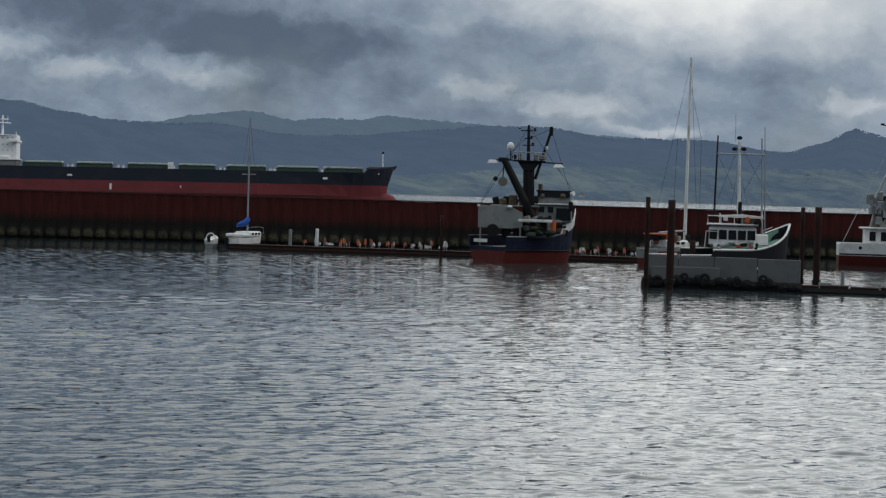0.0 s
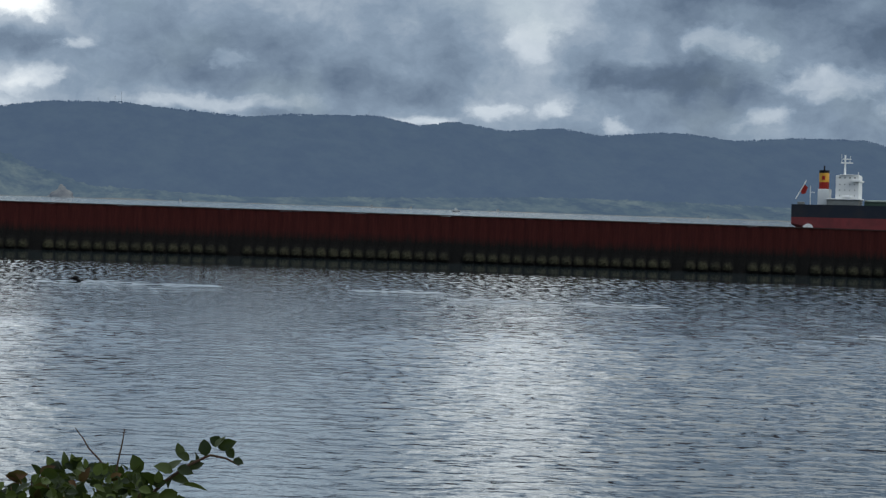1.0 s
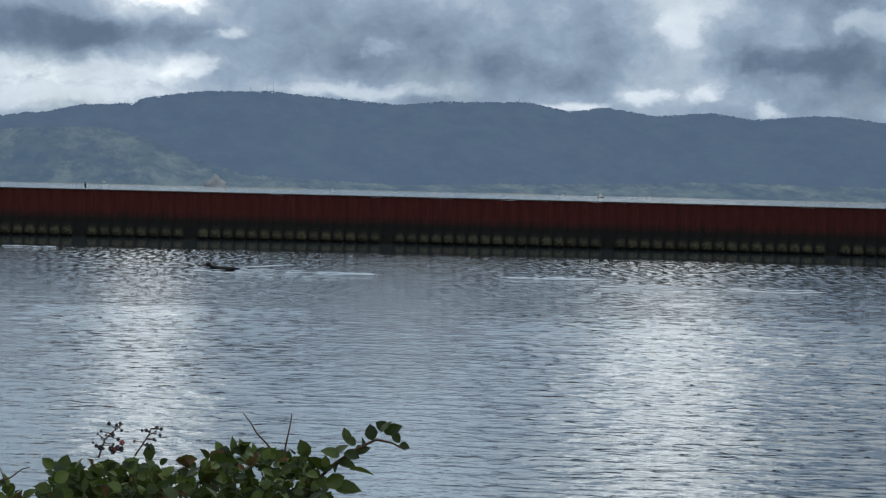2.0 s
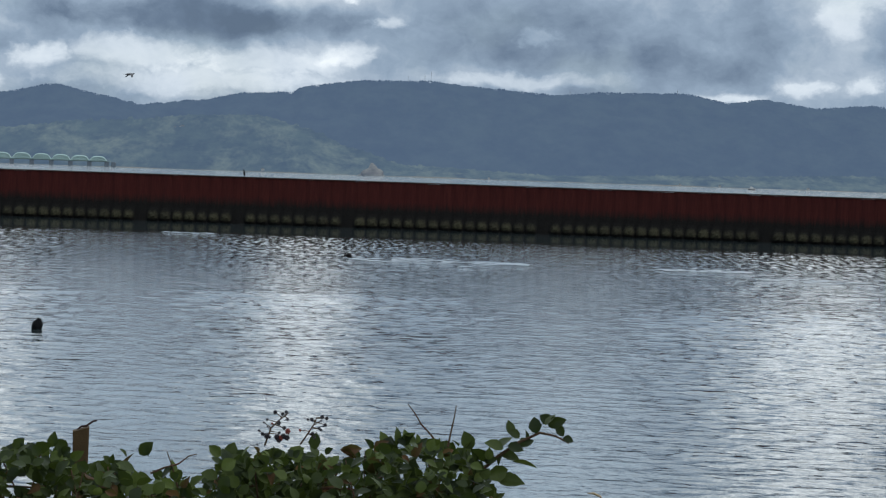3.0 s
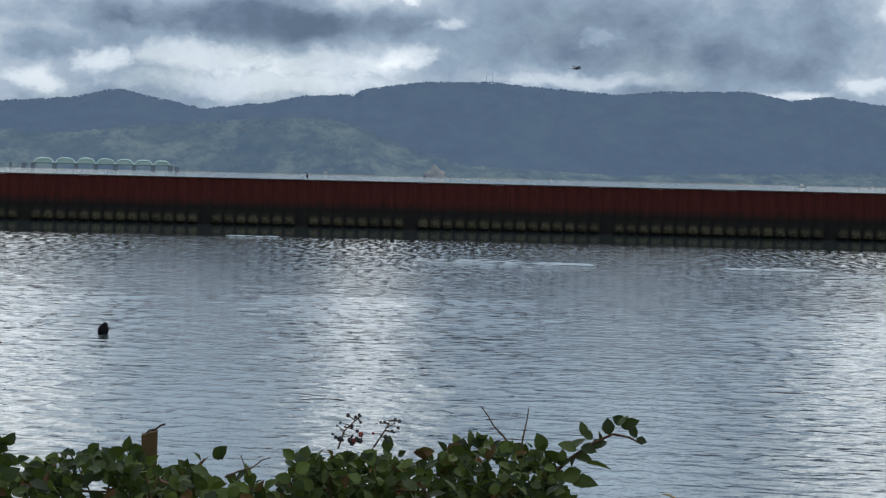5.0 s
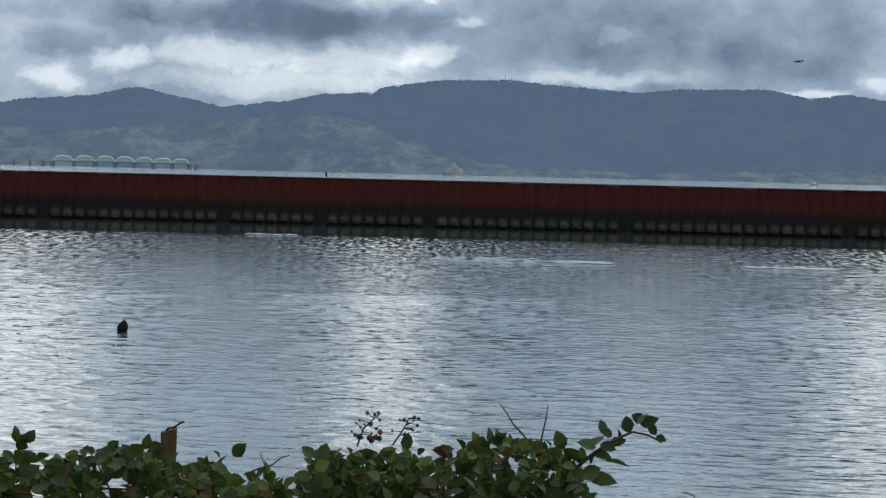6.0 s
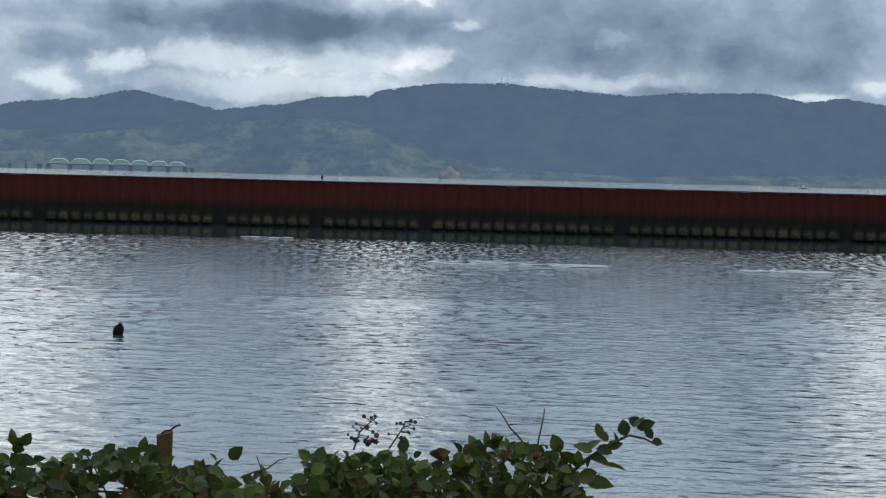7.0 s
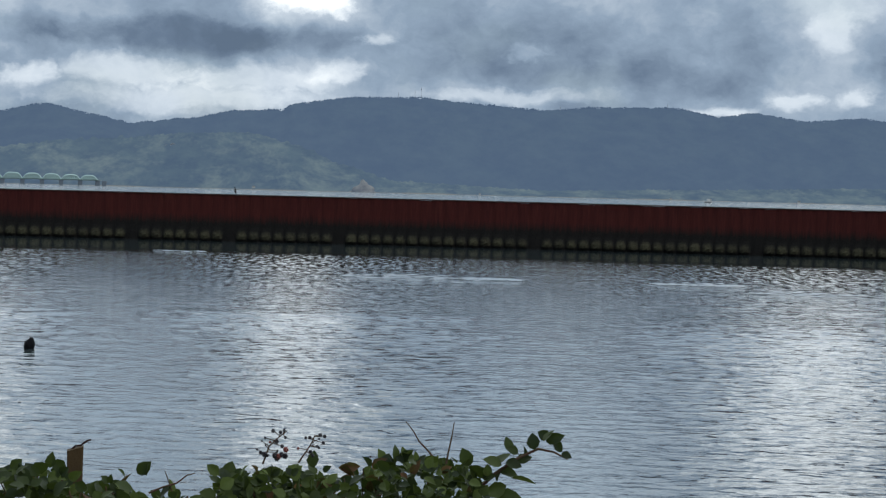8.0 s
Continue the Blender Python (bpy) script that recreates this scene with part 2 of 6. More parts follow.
    n.link(facet, b.inputs["Normal"])
    out = n.tree.nodes.new("ShaderNodeOutputMaterial")
    n.link(b.outputs[0], out.inputs[0])
    return m


def pile_material():
    """Rusted sheet piling with the river's tide marks: barnacle grey at the foot, weed above it, rust on top."""
    m = bpy.data.materials.new("sheet_pile_steel")
    m.use_nodes = True
    n = Net(m.node_tree)
    b = n.tree.nodes.new("ShaderNodeBsdfPrincipled")
    co = n.tree.nodes.new("ShaderNodeTexCoord").outputs["Object"]
    rnd = n.tree.nodes.new("ShaderNodeObjectInfo").outputs["Random"]
    _, out_y, z = n.sep(co)[:3]
    shifted = n.vec("ADD", co, n.comb(n.math("MULTIPLY", rnd, 90.0), 0.0, 0.0))
    streak = n.noise(n.vec("MULTIPLY", shifted, (3.0, 3.0, 0.35)), 1.6, 5.0, 0.65)
    spots = n.noise(shifted, 9.0, 4.0, 0.6)
    rust = n.ramp(streak, [(0.3, (0.037, 0.0080, 0.0072)), (0.5, (0.051, 0.0104, 0.0086)), (0.75, (0.068, 0.0155, 0.0115))])
    rust = n.mix(n.math("MULTIPLY", rnd, 0.3), rust, (0.052, 0.0092, 0.007))
    weed = n.ramp(spots, [(0.35, (0.006, 0.0055, 0.005)), (0.7, (0.015, 0.014, 0.012))])
    shell = n.ramp(spots, [(0.3, (0.022, 0.021, 0.012)), (0.7, (0.068, 0.063, 0.036))])
    edge = n.math("MULTIPLY_ADD", streak, 1.4, -0.7)
    level = n.math("ADD", z, edge)
    f1 = n.ramp(n.math("MULTIPLY_ADD", level, 0.5, -0.7), [(0.25, (0, 0, 0)), (0.75, (1, 1, 1))])
    f2 = n.ramp(n.math("MULTIPLY_ADD", n.math("ADD", z, n.math("MULTIPLY", edge, 0.4)), 1.0, -0.65), [(0.35, (0, 0, 0)), (0.8, (1, 1, 1))])
    # shells only where they stand proud of the steel
    proud = n.math("MULTIPLY_ADD", out_y, -3.6, -0.30, clamp=True)
    proud = n.math("MULTIPLY", proud, n.math("MULTIPLY_ADD", rnd, 0.6, 0.5))
    shell = n.mix(proud, weed, shell)
    col = n.mix(f2, shell, n.mix(f1, weed, rust))
    wet = n.ramp(n.math("ADD", z, n.math("MULTIPLY", edge, 0.3)), [(0.12, (0, 0, 0)), (0.34, (1, 1, 1))])
    col = n.mix(wet, weed, col)
    n.put(b.inputs["Base Color"], col)
    b.inputs["Roughness"].default_value = 0.9
    b.inputs["Specular IOR Level"].default_value = 0.18
    bp = n.tree.nodes.new("ShaderNodeBump")
    bp.inputs["Strength"].default_value = 0.5
    bp.inputs["Distance"].default_value = 0.03
    n.put(bp.inputs["Height"], spots)
    n.link(bp.outputs[0], b.inputs["Normal"])
    out = n.tree.nodes.new("ShaderNodeOutputMaterial")
    n.link(b.outputs[0], out.inputs[0])
    return m


def hill_material(name, dark, light, meadow, haze_glow, amount):
    """Distant forest: conifer tone with lighter broadleaf and clearings, and bluish haze painted in as emission."""
    m = bpy.data.materials.new(name)
    m.use_nodes = True
    n = Net(m.node_tree)
    b = n.tree.nodes.new("ShaderNodeBsdfPrincipled")
    co = n.tree.nodes.new("ShaderNodeTexCoord").outputs["Object"]
    seen = n.vec("MULTIPLY", co, (1.0, 0.3, 1.7))
    trees = n.noise(seen, 0.022, 6.0, 0.75)
    stands = n.noise(seen, 0.013, 8.0, 0.80, 0.3)
    col = n.mix(n.ramp(trees, [(0.40, (0, 0, 0)), (0.62, (1, 1, 1))]), dark, light)
    col = n.mix(n.math("MULTIPLY", n.ramp(stands, [(0.47, (0, 0, 0)), (0.64, (1, 1, 1))]), amount), col, meadow)
    n.put(b.inputs["Base Color"], col)
    b.inputs["Roughness"].default_value = 1.0
    b.inputs["Specular IOR Level"].default_value = 0.0
    # haze in front of the slopes, painted as a constant bluish emission
    n.put(b.inputs["Emission Color"], (*haze_glow, 1))
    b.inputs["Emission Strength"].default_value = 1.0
    out = n.tree.nodes.new("ShaderNodeOutputMaterial")
    n.link(b.outputs[0], out.inputs[0])
    return m


# ---- mesh helpers ----
def mesh_object(name, bm, material, parent=None, smooth=False):
    me = bpy.data.meshes.new(name)
    bmesh.ops.recalc_face_normals(bm, faces=bm.faces)
    bm.to_mesh(me)
    bm.free()
    if smooth:
        me.polygons.foreach_set("use_smooth", [True] * len(me.polygons))
    me.materials.append(material)
    ob = new(name, me)
    if parent:
        ob.parent = parent
    return ob


def part(name, bm, material, parent, label="", smooth=False):
    ob = mesh_object(name, bm, material, parent, smooth)
    return tagged(ob, label) if label else ob


def thing(name, m, label, category, group="", kind=""):
    ob = new(name)
    ob.matrix_basis = m
    return tagged(ob, label, category, group, kind)


def box(size, at=(0, 0, 0), bevel=0.0, bm=None, turn=None):
    bm = bm or bmesh.new()
    m = Matrix.Translation(at) @ (turn or Matrix()) @ Matrix.Diagonal((*size, 1))
    r = bmesh.ops.create_cube(bm, size=1, matrix=m)
    if bevel:
        es = list({e for v in r["verts"] for e in v.link_edges})
        bmesh.ops.bevel(bm, geom=es, offset=bevel, segments=1, affect="EDGES")
    return bm


def rod(a, b, r0, r1=None, n=8, bm=None):
    bm = bm or bmesh.new()
    a, b = Vector(a), Vector(b)
    q = (b - a).to_track_quat("Z", "Y").to_matrix().to_4x4()
    bmesh.ops.create_cone(bm, cap_ends=True, segments=n, radius1=r0, radius2=r0 if r1 is None else r1, depth=(b - a).length, matrix=Matrix.Translation((a + b) / 2) @ q)
    return bm


def ball(at, r, squash=(1, 1, 1), bm=None, n=10):
    bm = bm or bmesh.new()
    bmesh.ops.create_uvsphere(bm, u_segments=n, v_segments=max(5, n * 2 // 3), radius=r, matrix=Matrix.Translation(at) @ Matrix.Diagonal((*squash, 1)))
    return bm


def loft(rings, bm=None, caps=True, closed=True):
    """A skin over rings of equal count."""
    bm = bm or bmesh.new()
    vs = [[bm.verts.new(p) for p in ring] for ring in rings]
    k = len(vs[0])
    for a, b in zip(vs, vs[1:]):
        for i in range(k if closed else k - 1):
            j = (i + 1) % k
            bm.faces.new((a[i], a[j], b[j], b[i]))
    if caps and closed:
        bm.faces.new(vs[0])
        bm.faces.new(vs[-1][::-1])
    return bm


def plate(points, depth, along=(0, 0, 1), bm=None):
    """A flat outline with thickness."""
    d = Vector(along) * depth
    pts = [Vector(p) for p in points]
    return loft([pts, [p + d for p in pts]], bm)


def wire(points, r, n=5):
    """One bent round bar through the points."""
    pts = [Vector(p) for p in points]
    rings = []
    for i, p in enumerate(pts):
        d = (pts[min(i + 1, len(pts) - 1)] - pts[max(i - 1, 0)]).normalized()
        u = d.cross(Vector((0, 0, 1)) if abs(d.z) < 0.9 else Vector((1, 0, 0))).normalized()
        v = d.cross(u)
        rings.append([p + r * (math.cos(2 * math.pi * k / n) * u + math.sin(2 * math.pi * k / n) * v) for k in range(n)])
    return loft(rings)


def tyre(r, tube):
    """A ring lying in the x-z plane."""
    bm = bmesh.new()
    vs = [[bm.verts.new(((r + tube * math.cos(b)) * math.cos(a), tube * 1.2 * math.sin(b), (r + tube * math.cos(b)) * math.sin(a))) for b in np.linspace(0, 2 * math.pi, 9)[:-1]] for a in np.linspace(0, 2 * math.pi, 17)[:-1]]
    for i in range(16):
        for j in range(8):
            bm.faces.new((vs[i][j], vs[(i + 1) % 16][j], vs[(i + 1) % 16][(j + 1) % 8], vs[i][(j + 1) % 8]))
    return bm


# ---- water: one sheet to the horizon, with real waves where it is near ----
def build_water():
    rng = np.random.default_rng(5)
    fine = np.radians(np.arange(-15.0, 45.01, 0.08))
    rest = np.radians(np.arange(50.0, 344.0, 5.0))
    az = np.concatenate([fine, rest])
    r1 = 24 * np.exp(np.arange(0, math.log(110 / 24), 0.0022))
    r2 = 110 * np.exp(np.arange(0, math.log(262 / 110), 0.0036))
    r = np.concatenate([[6.0, 14.0], r1, r2[1:], 262 * np.exp(np.linspace(0.02, math.log(5600 / 262), 30))])
    A, R = np.meshgrid(az, r)
    X, Y = R * np.sin(A), R * np.cos(A)
    Z = np.zeros_like(X)
    cell = np.where(R < 110, R * 0.0022, R * 0.0036)
    for k in range(110):
        if k < 84:
            lam, slope = 0.5 * math.exp(rng.random() * 1.2), 0.0115
        else:
            lam, slope = rng.uniform(1.5, 4.0), 0.0045
        th = rng.normal(0, 0.70) + 0.10
        q = 2 * math.pi / lam
        fade = np.clip((lam / cell - 2.6) / 2.4, 0, 1)
        Z += fade * slope / q * np.sin(q * (X * math.sin(th) + Y * math.cos(th)) + rng.random() * 6.28)
    gusts = 0.85 + 0.4 * np.sin(X * 0.11 + 1.3 * np.sin(Y * 0.06)) * np.sin(Y * 0.09 + 0.5)
    bearing = np.degrees(np.arctan2(X, Y))
    for a, w in SMOOTH_LANES:
        gusts *= 1 - 0.78 * np.exp(-((bearing - a) / w) ** 2)
    # quiet water in the lee of the breakwater
    lee = np.clip((212 + 4 * np.sin(X * 0.13) - R) / 16, 0.04, 1)
    Z *= gusts * lee
    Z[R > 262] = 0
    me = bpy.data.meshes.new("water")
    nr, na = X.shape
    co = np.stack([X, Y, Z], -1).reshape(-1, 3)
    i = np.arange(nr - 1)[:, None] * na
    j = np.arange(na)[None, :]
    j2 = (j + 1) % na
    quads = np.stack([i + j, i + j2, i + na + j2, i + na + j], -1).reshape(-1, 4)[:, ::-1]
    me.vertices.add(len(co))
    me.vertices.foreach_set("co", co.ravel())
    me.loops.add(quads.size)
    me.loops.foreach_set("vertex_index", quads.ravel().astype(np.int32))
    me.polygons.add(len(quads))
    me.polygons.foreach_set("loop_start", np.arange(0, quads.size, 4, dtype=np.int32))
    me.update(calc_edges=True)
    me.polygons.foreach_set("use_smooth", np.ones(len(quads), dtype=bool))
    me.materials.append(water_material())
    return tagged(new("water", me), "grey river water with short wind ripples", "water", kind="structure")


water = build_water()


# ---- the far shore ----
def knots(pairs, a):
    """A smooth height between summits and saddles."""
    for (a0, h0), (a1, h1) in zip(pairs, pairs[1:]):
        if a <= a1:
            t = max(0.0, (a - a0) / (a1 - a0))
            t = 0.5 * t + 0.5 * t * t * (3 - 2 * t)
            return h0 + (h1 - h0) * t
    return pairs[-1][1]


def ridge(name, summits, foot, crest, material, label, rough, az0=-40, az1=70, step=0.05):
    """A range of hills: slopes with spurs and gullies from the shore up to a wooded crest."""
    az = np.arange(az0, az1, step)
    rows = 30
    co = []
    for s in range(rows + 1):
        f = s / rows
        for a in az:
            top = EYE + crest * math.tan(radians(knots(summits, a)))
            dist = foot + (crest - foot) * f
            spur = noise.fractal(Vector((a * 0.35, f * 1.6, 3.1 + crest * 0.01)), 1.0, 2.1, 5)
            tree = noise.noise(Vector((a * 6.0, f * 25, 7.0))) + 0.6 * noise.noise(Vector((a * 15.0, f * 60, 1.0)))
            h = top * (f ** 0.8) * (1 + 0.32 * spur * (1 - f) * 2.2 * f ** 0.3) + rough * tree * (0.10 + 0.90 * f ** 4)
            co.append(polar(a, dist + 160 * spur * f * (1 - f), max(h, 0.0) if s else -2.0))
    na = len(az)
    back = [polar(a, crest + 60, -2) for a in az]
    faces = [(s * na + i, s * na + i + 1, (s + 1) * na + i + 1, (s + 1) * na + i) for s in range(rows + 1) for i in range(na - 1)]
    me = bpy.data.meshes.new(name)
    me.from_pydata([tuple(c) for c in co + back], [], faces)
    me.polygons.foreach_set("use_smooth", [True] * len(me.polygons))
    me.materials.append(material)
    return tagged(new(name, me), label, "hills", kind="structure")


# last colour of each: distance haze, painted in as emission
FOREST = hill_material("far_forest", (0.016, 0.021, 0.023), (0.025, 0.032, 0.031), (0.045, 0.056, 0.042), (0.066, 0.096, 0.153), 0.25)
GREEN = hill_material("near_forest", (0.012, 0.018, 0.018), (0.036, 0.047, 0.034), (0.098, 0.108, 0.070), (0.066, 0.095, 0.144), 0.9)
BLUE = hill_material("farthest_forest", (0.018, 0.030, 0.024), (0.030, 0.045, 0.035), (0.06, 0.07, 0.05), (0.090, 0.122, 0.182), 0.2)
MAIN = [(-14, 1.5), (-12, 1.47), (-11.15, 1.58), (-9.9, 1.68), (-8.64, 1.93), (-7.4, 1.68), (-6.5, 1.5), (-5.1, 1.65), (-3.84, 1.88), (-2.71, 1.93), (-2.43, 2.1), (-1.0, 2.29), (0.78, 2.33),
        (2.35, 2.19), (3.8, 2.09), (5.5, 2.19), (7.15, 2.22), (8.25, 2.02), (9.2, 2.13), (10.5, 1.94), (11.85, 2.05), (12.85, 1.9), (14.7, 2.03), (16.42, 1.87), (17.85, 1.98), (19.45, 1.96)]
EAST = [(20.35, 1.75), (21.9, 1.56), (23.1, 1.51), (24.1, 1.58), (26.2, 1.33), (27.9, 1.38), (29.5, 1.54), (31.2, 1.72), (32.9, 1.7), (34.1, 1.47), (35.6, 1.5), (36.8, 1.49), (38.6, 1.22), (39.5, 1.5), (40.3, 1.86), (41.5, 1.6), (45, 1.3)]
LOW = [(-14, 0.95), (-10, 0.8), (-8, 1.05), (-6.5, 1.15), (-5, 1.3), (-3.5, 1.33), (-2.3, 1.05), (-1.2, 0.6), (0.2, 0.2), (4, 0.05), (8, 0.17), (12, 0.30), (15, 0.28), (22, 0.12), (29, 0.4), (33, 0.75), (37, 0.82), (44, 0.9)]
HIGH = [(14, 1.2), (22.8, 1.57), (23.7, 1.77), (25.1, 1.92), (26.2, 1.71), (27.0, 1.79), (27.9, 1.77), (28.5, 1.9), (30, 1.8), (33, 1.6), (40, 1.2)]
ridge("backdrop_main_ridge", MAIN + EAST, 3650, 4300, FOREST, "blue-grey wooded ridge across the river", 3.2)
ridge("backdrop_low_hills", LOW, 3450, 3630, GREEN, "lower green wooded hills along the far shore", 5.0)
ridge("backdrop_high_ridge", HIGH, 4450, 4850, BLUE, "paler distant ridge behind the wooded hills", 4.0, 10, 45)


def crest_trees():
    """Single conifers and clumps that break the line of the main ridge."""
    rng = random.Random(40)
    summits = MAIN + EAST
    verts, faces = [], []
    a = -14.0
    while a < 44:
        a += rng.uniform(0.015, 0.06)
        stand = noise.noise(Vector((a * 1.1, 4.0, 0))) + 0.5 * noise.noise(Vector((a * 4.0, 9.0, 0)))
        if stand < -0.15:
            continue
        d = 4296 + rng.uniform(-8, 4)
        h = rng.uniform(2.0, 4.2) * (0.7 + 0.9 * max(0.0, stand))
        r = h * rng.uniform(0.35, 0.7)
        base = EYE + 4300 * math.tan(radians(knots(summits, a))) - 3.0
        c = polar(a, d)
        o = len(verts)
        for f, z in ((1.0, 0.0), (0.9, 0.5), (0.5, 0.85)):
            verts += [(c.x + r * f * rng.uniform(0.8, 1.2) * math.cos(u), c.y + r * f * math.sin(u), base + h * z + 2) for u in (0.3, 1.35, 2.4, 3.45, 4.5, 5.55)]
        verts.append((c.x, c.y, base + h + 2))
        for k in range(2):
            faces += [(o + k * 6 + i, o + k * 6 + (i + 1) % 6, o + k * 6 + 6 + (i + 1) % 6, o + k * 6 + 6 + i) for i in range(6)]
        faces += [(o + 12 + i, o + 12 + (i + 1) % 6, o + 18) for i in range(6)]
    me = bpy.data.meshes.new("ridge_trees")
    me.from_pydata(verts, [], faces)
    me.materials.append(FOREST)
    tagged(new("ridge_trees", me), "dark conifers along the crest of the ridge", "trees", kind="stuff")


crest_trees()


# ---- the breakwater ----
PILE = pile_material()
LINE = [(-150, 246), (-60, 243), (20, 239), (60, 231), (100, 219), (140, 203), (175, 184), (240, 142)]


def along_line(points, pitch):
    """Stations at even steps along a bent line: place and heading."""
    out = []
    left = 0.0
    for (x0, y0), (x1, y1) in zip(points, points[1:]):
        a, b = Vector((x0, y0, 0)), Vector((x1, y1, 0))
        length, head = (b - a).length, math.atan2(y1 - y0, x1 - x0)
        s = left
        while s < length:
            out.append((a.lerp(b, s / length), head))
            s += pitch
        left = s - length
    return out


def smooth_line(points, n=12):
    """A rounded course through the corners."""
    pts = [Vector(p) for p in points]
    out = []
    for i in range(len(pts) - 1):
        p0, p1, p2, p3 = pts[max(i - 1, 0)], pts[i], pts[i + 1], pts[min(i + 2, len(pts) - 1)]
        for k in range(n):
            t = k / n
            out.append(tuple(0.5 * ((2 * p1) + (p2 - p0) * t + (2 * p0 - 5 * p1 + 4 * p2 - p3) * t * t + (3 * p1 - p0 - 3 * p2 + p3) * t ** 3)))
    return out + [tuple(pts[-1])]


WALL_TOP = 4.93


def pile_mesh(name, low, top, lean, clump, seed=0):
    """One sheet pile; clump is how far the shells stand out at its foot."""
    rng = random.Random(seed)
    plan = [(0, 0.0), (0.07, -0.01), (0.16, -0.02), (0.29, -0.055), (0.45, -0.08), (0.65, -0.085), (0.86, -0.08), (1.01, -0.055), (1.14, -0.02), (1.23, -0.01), (1.31, 0.0), (1.31, 0.30), (0, 0.30)]
    swell = [0.1, 0.40, 0.62, 0.82, 0.96, 1.0, 0.96, 0.82, 0.60, 0.35, 0.1, 0, 0]
    rings = []
    for z, out, width in ((low, 0.1, 1.0), (0.02, 0.12, 0.8), (0.14, 0.55, 0.75), (0.30, 0.92, 0.95), (0.52, 1.0, 1.0), (0.74, 0.80, 0.9), (0.95, 0.45, 0.75), (1.15, 0.15, 0.6), (1.5, 0.0, 1.0), (top, 0.0, 1.0)):
        ring = []
        for (x, y), k in zip(plan, swell):
            bulge = clump * out * max(0.0, 1 - (1 - k) / width) * rng.uniform(0.75, 1.15)
            ring.append((x, y - bulge - (lean if z == top and y < 0.1 else 0.0), z + (rng.uniform(-0.06, 0.06) if 0 < z < 1.5 and y < 0.1 else 0.0)))
        rings.append(ring)
    bm = loft(rings)
    me = bpy.data.meshes.new(name)
    bmesh.ops.recalc_face_normals(bm, faces=bm.faces)
    bm.to_mesh(me)
    bm.free()
    me.materials.append(PILE)
    return me


def build_breakwater():
    rng = random.Random(3)
    course = smooth_line(LINE)
    stations = along_line(course, 1.3)
    wall = thing("breakwater_wall", Matrix(), "rusted red steel sheet-pile breakwater with weed at its foot", "breakwater", kind="structure")
    kinds = [pile_mesh("sheet_pile", -1.5, WALL_TOP + rng.uniform(-0.04, 0.03), rng.uniform(-0.01, 0.03), rng.uniform(0.30, 0.5), k) for k in range(10)]
    bare = pile_mesh("sheet_pile", -1.5, WALL_TOP, 0.0, 0.0)
    run = 0
    for i, (p, h) in enumerate(stations):
        # here and there, often two by two, the shells are scraped off
        run = run - 1 if run else (rng.choice((1, 1, 2)) if rng.random() < 0.07 else 0)
        ob = new("sheet_pile", bare if run == 1 else kinds[rng.randrange(10)])
        ob.matrix_basis = Matrix.Translation(p) @ Matrix.Rotation(h, 4, "Z")
        ob.parent = wall
    cap_mat = paint("weathered_cap", (0.06, 0.035, 0.03), 0.8, 0.3, 0.3, 0.8)
    cap = [Vector((x, y, 0)) for x, y in course]
    rings = []
    for i, p in enumerate(cap):
        d = (cap[min(i + 1, len(cap) - 1)] - cap[max(i - 1, 0)]).normalized()
        nrm = Vector((d.y, -d.x, 0))
        rings.append([p + nrm * 0.15 + Vector((0, 0, WALL_TOP - 0.02)), p + nrm * 0.15 + Vector((0, 0, WALL_TOP + 0.1)), p - nrm * 0.4 + Vector((0, 0, WALL_TOP + 0.1)), p - nrm * 0.4 + Vector((0, 0, WALL_TOP - 0.02))])
    part("cap_rail", loft(rings), cap_mat, wall, "dark steel cap")
    return wall


build_breakwater()


# ---- the bank that the brambles grow on ----
def build_bank():
    rings = []
    xs = np.linspace(-60, 60, 61)
    for y, z in ((-40, 4.5), (-2, 4.4), (4, 4.4), (9, 4.2), (13, 2.9), (20, 0.9), (26, -0.8)):
        rings.append([(x, y + 1.2 * noise.noise(Vector((x * 0.2, y, 0))), z + 0.16 * noise.noise(Vector((x * 0.5, y * 0.5, 2)))) for x in xs])
    bm = loft(rings, caps=False, closed=False)
    ob = mesh_object("ground", bm, paint("bank_soil", (0.10, 0.09, 0.06), 0.95, 0, 0.5, 0.8, 0.6, dirt=(0.05, 0.07, 0.03)), smooth=True)
    tagged(ob, "grassy earth bank above the water", "bank", kind="structure")


build_bank()


# ---- common colours ----
WHITE = paint("white_paint", (0.66, 0.66, 0.64), 0.45, 0, 0.3, 0.6, 0.1, dirt=(0.45, 0.40, 0.33))
GREY = paint("grey_paint", (0.21, 0.22, 0.21), 0.6, 0, 0.25, 0.8, 0.15, dirt=(0.16, 0.15, 0.13))
BLACK = paint("black_steel", (0.010, 0.010, 0.012), 0.65, 0, 0.3, 1.0, 0.2)
RUBBER = paint("black_rubber", (0.012, 0.012, 0.012), 0.75, 0, 0.3, 2.0, 0.3)
GALV = paint("galvanised_pole", (0.34, 0.35, 0.36), 0.45, 0.6, 0.2, 2.0, 0.1)
TIMBER = paint("wet_timber", (0.024, 0.010, 0.008), 0.8, 0, 0.45, 1.5, 0.5, dirt=(0.02, 0.025, 0.015))
GLASS = paint("dark_window", (0.010, 0.012, 0.014), 0.12, 0, 0.1, 1.0, 0.0)
RED = paint("antifouling_red", (0.11, 0.021, 0.017), 0.65, 0, 0.35, 0.7, 0.2, dirt=(0.10, 0.03, 0.025))
BLUE_PAINT = paint("navy_paint", (0.008, 0.012, 0.030), 0.5, 0, 0.3, 0.8, 0.15, dirt=(0.03, 0.03, 0.04))
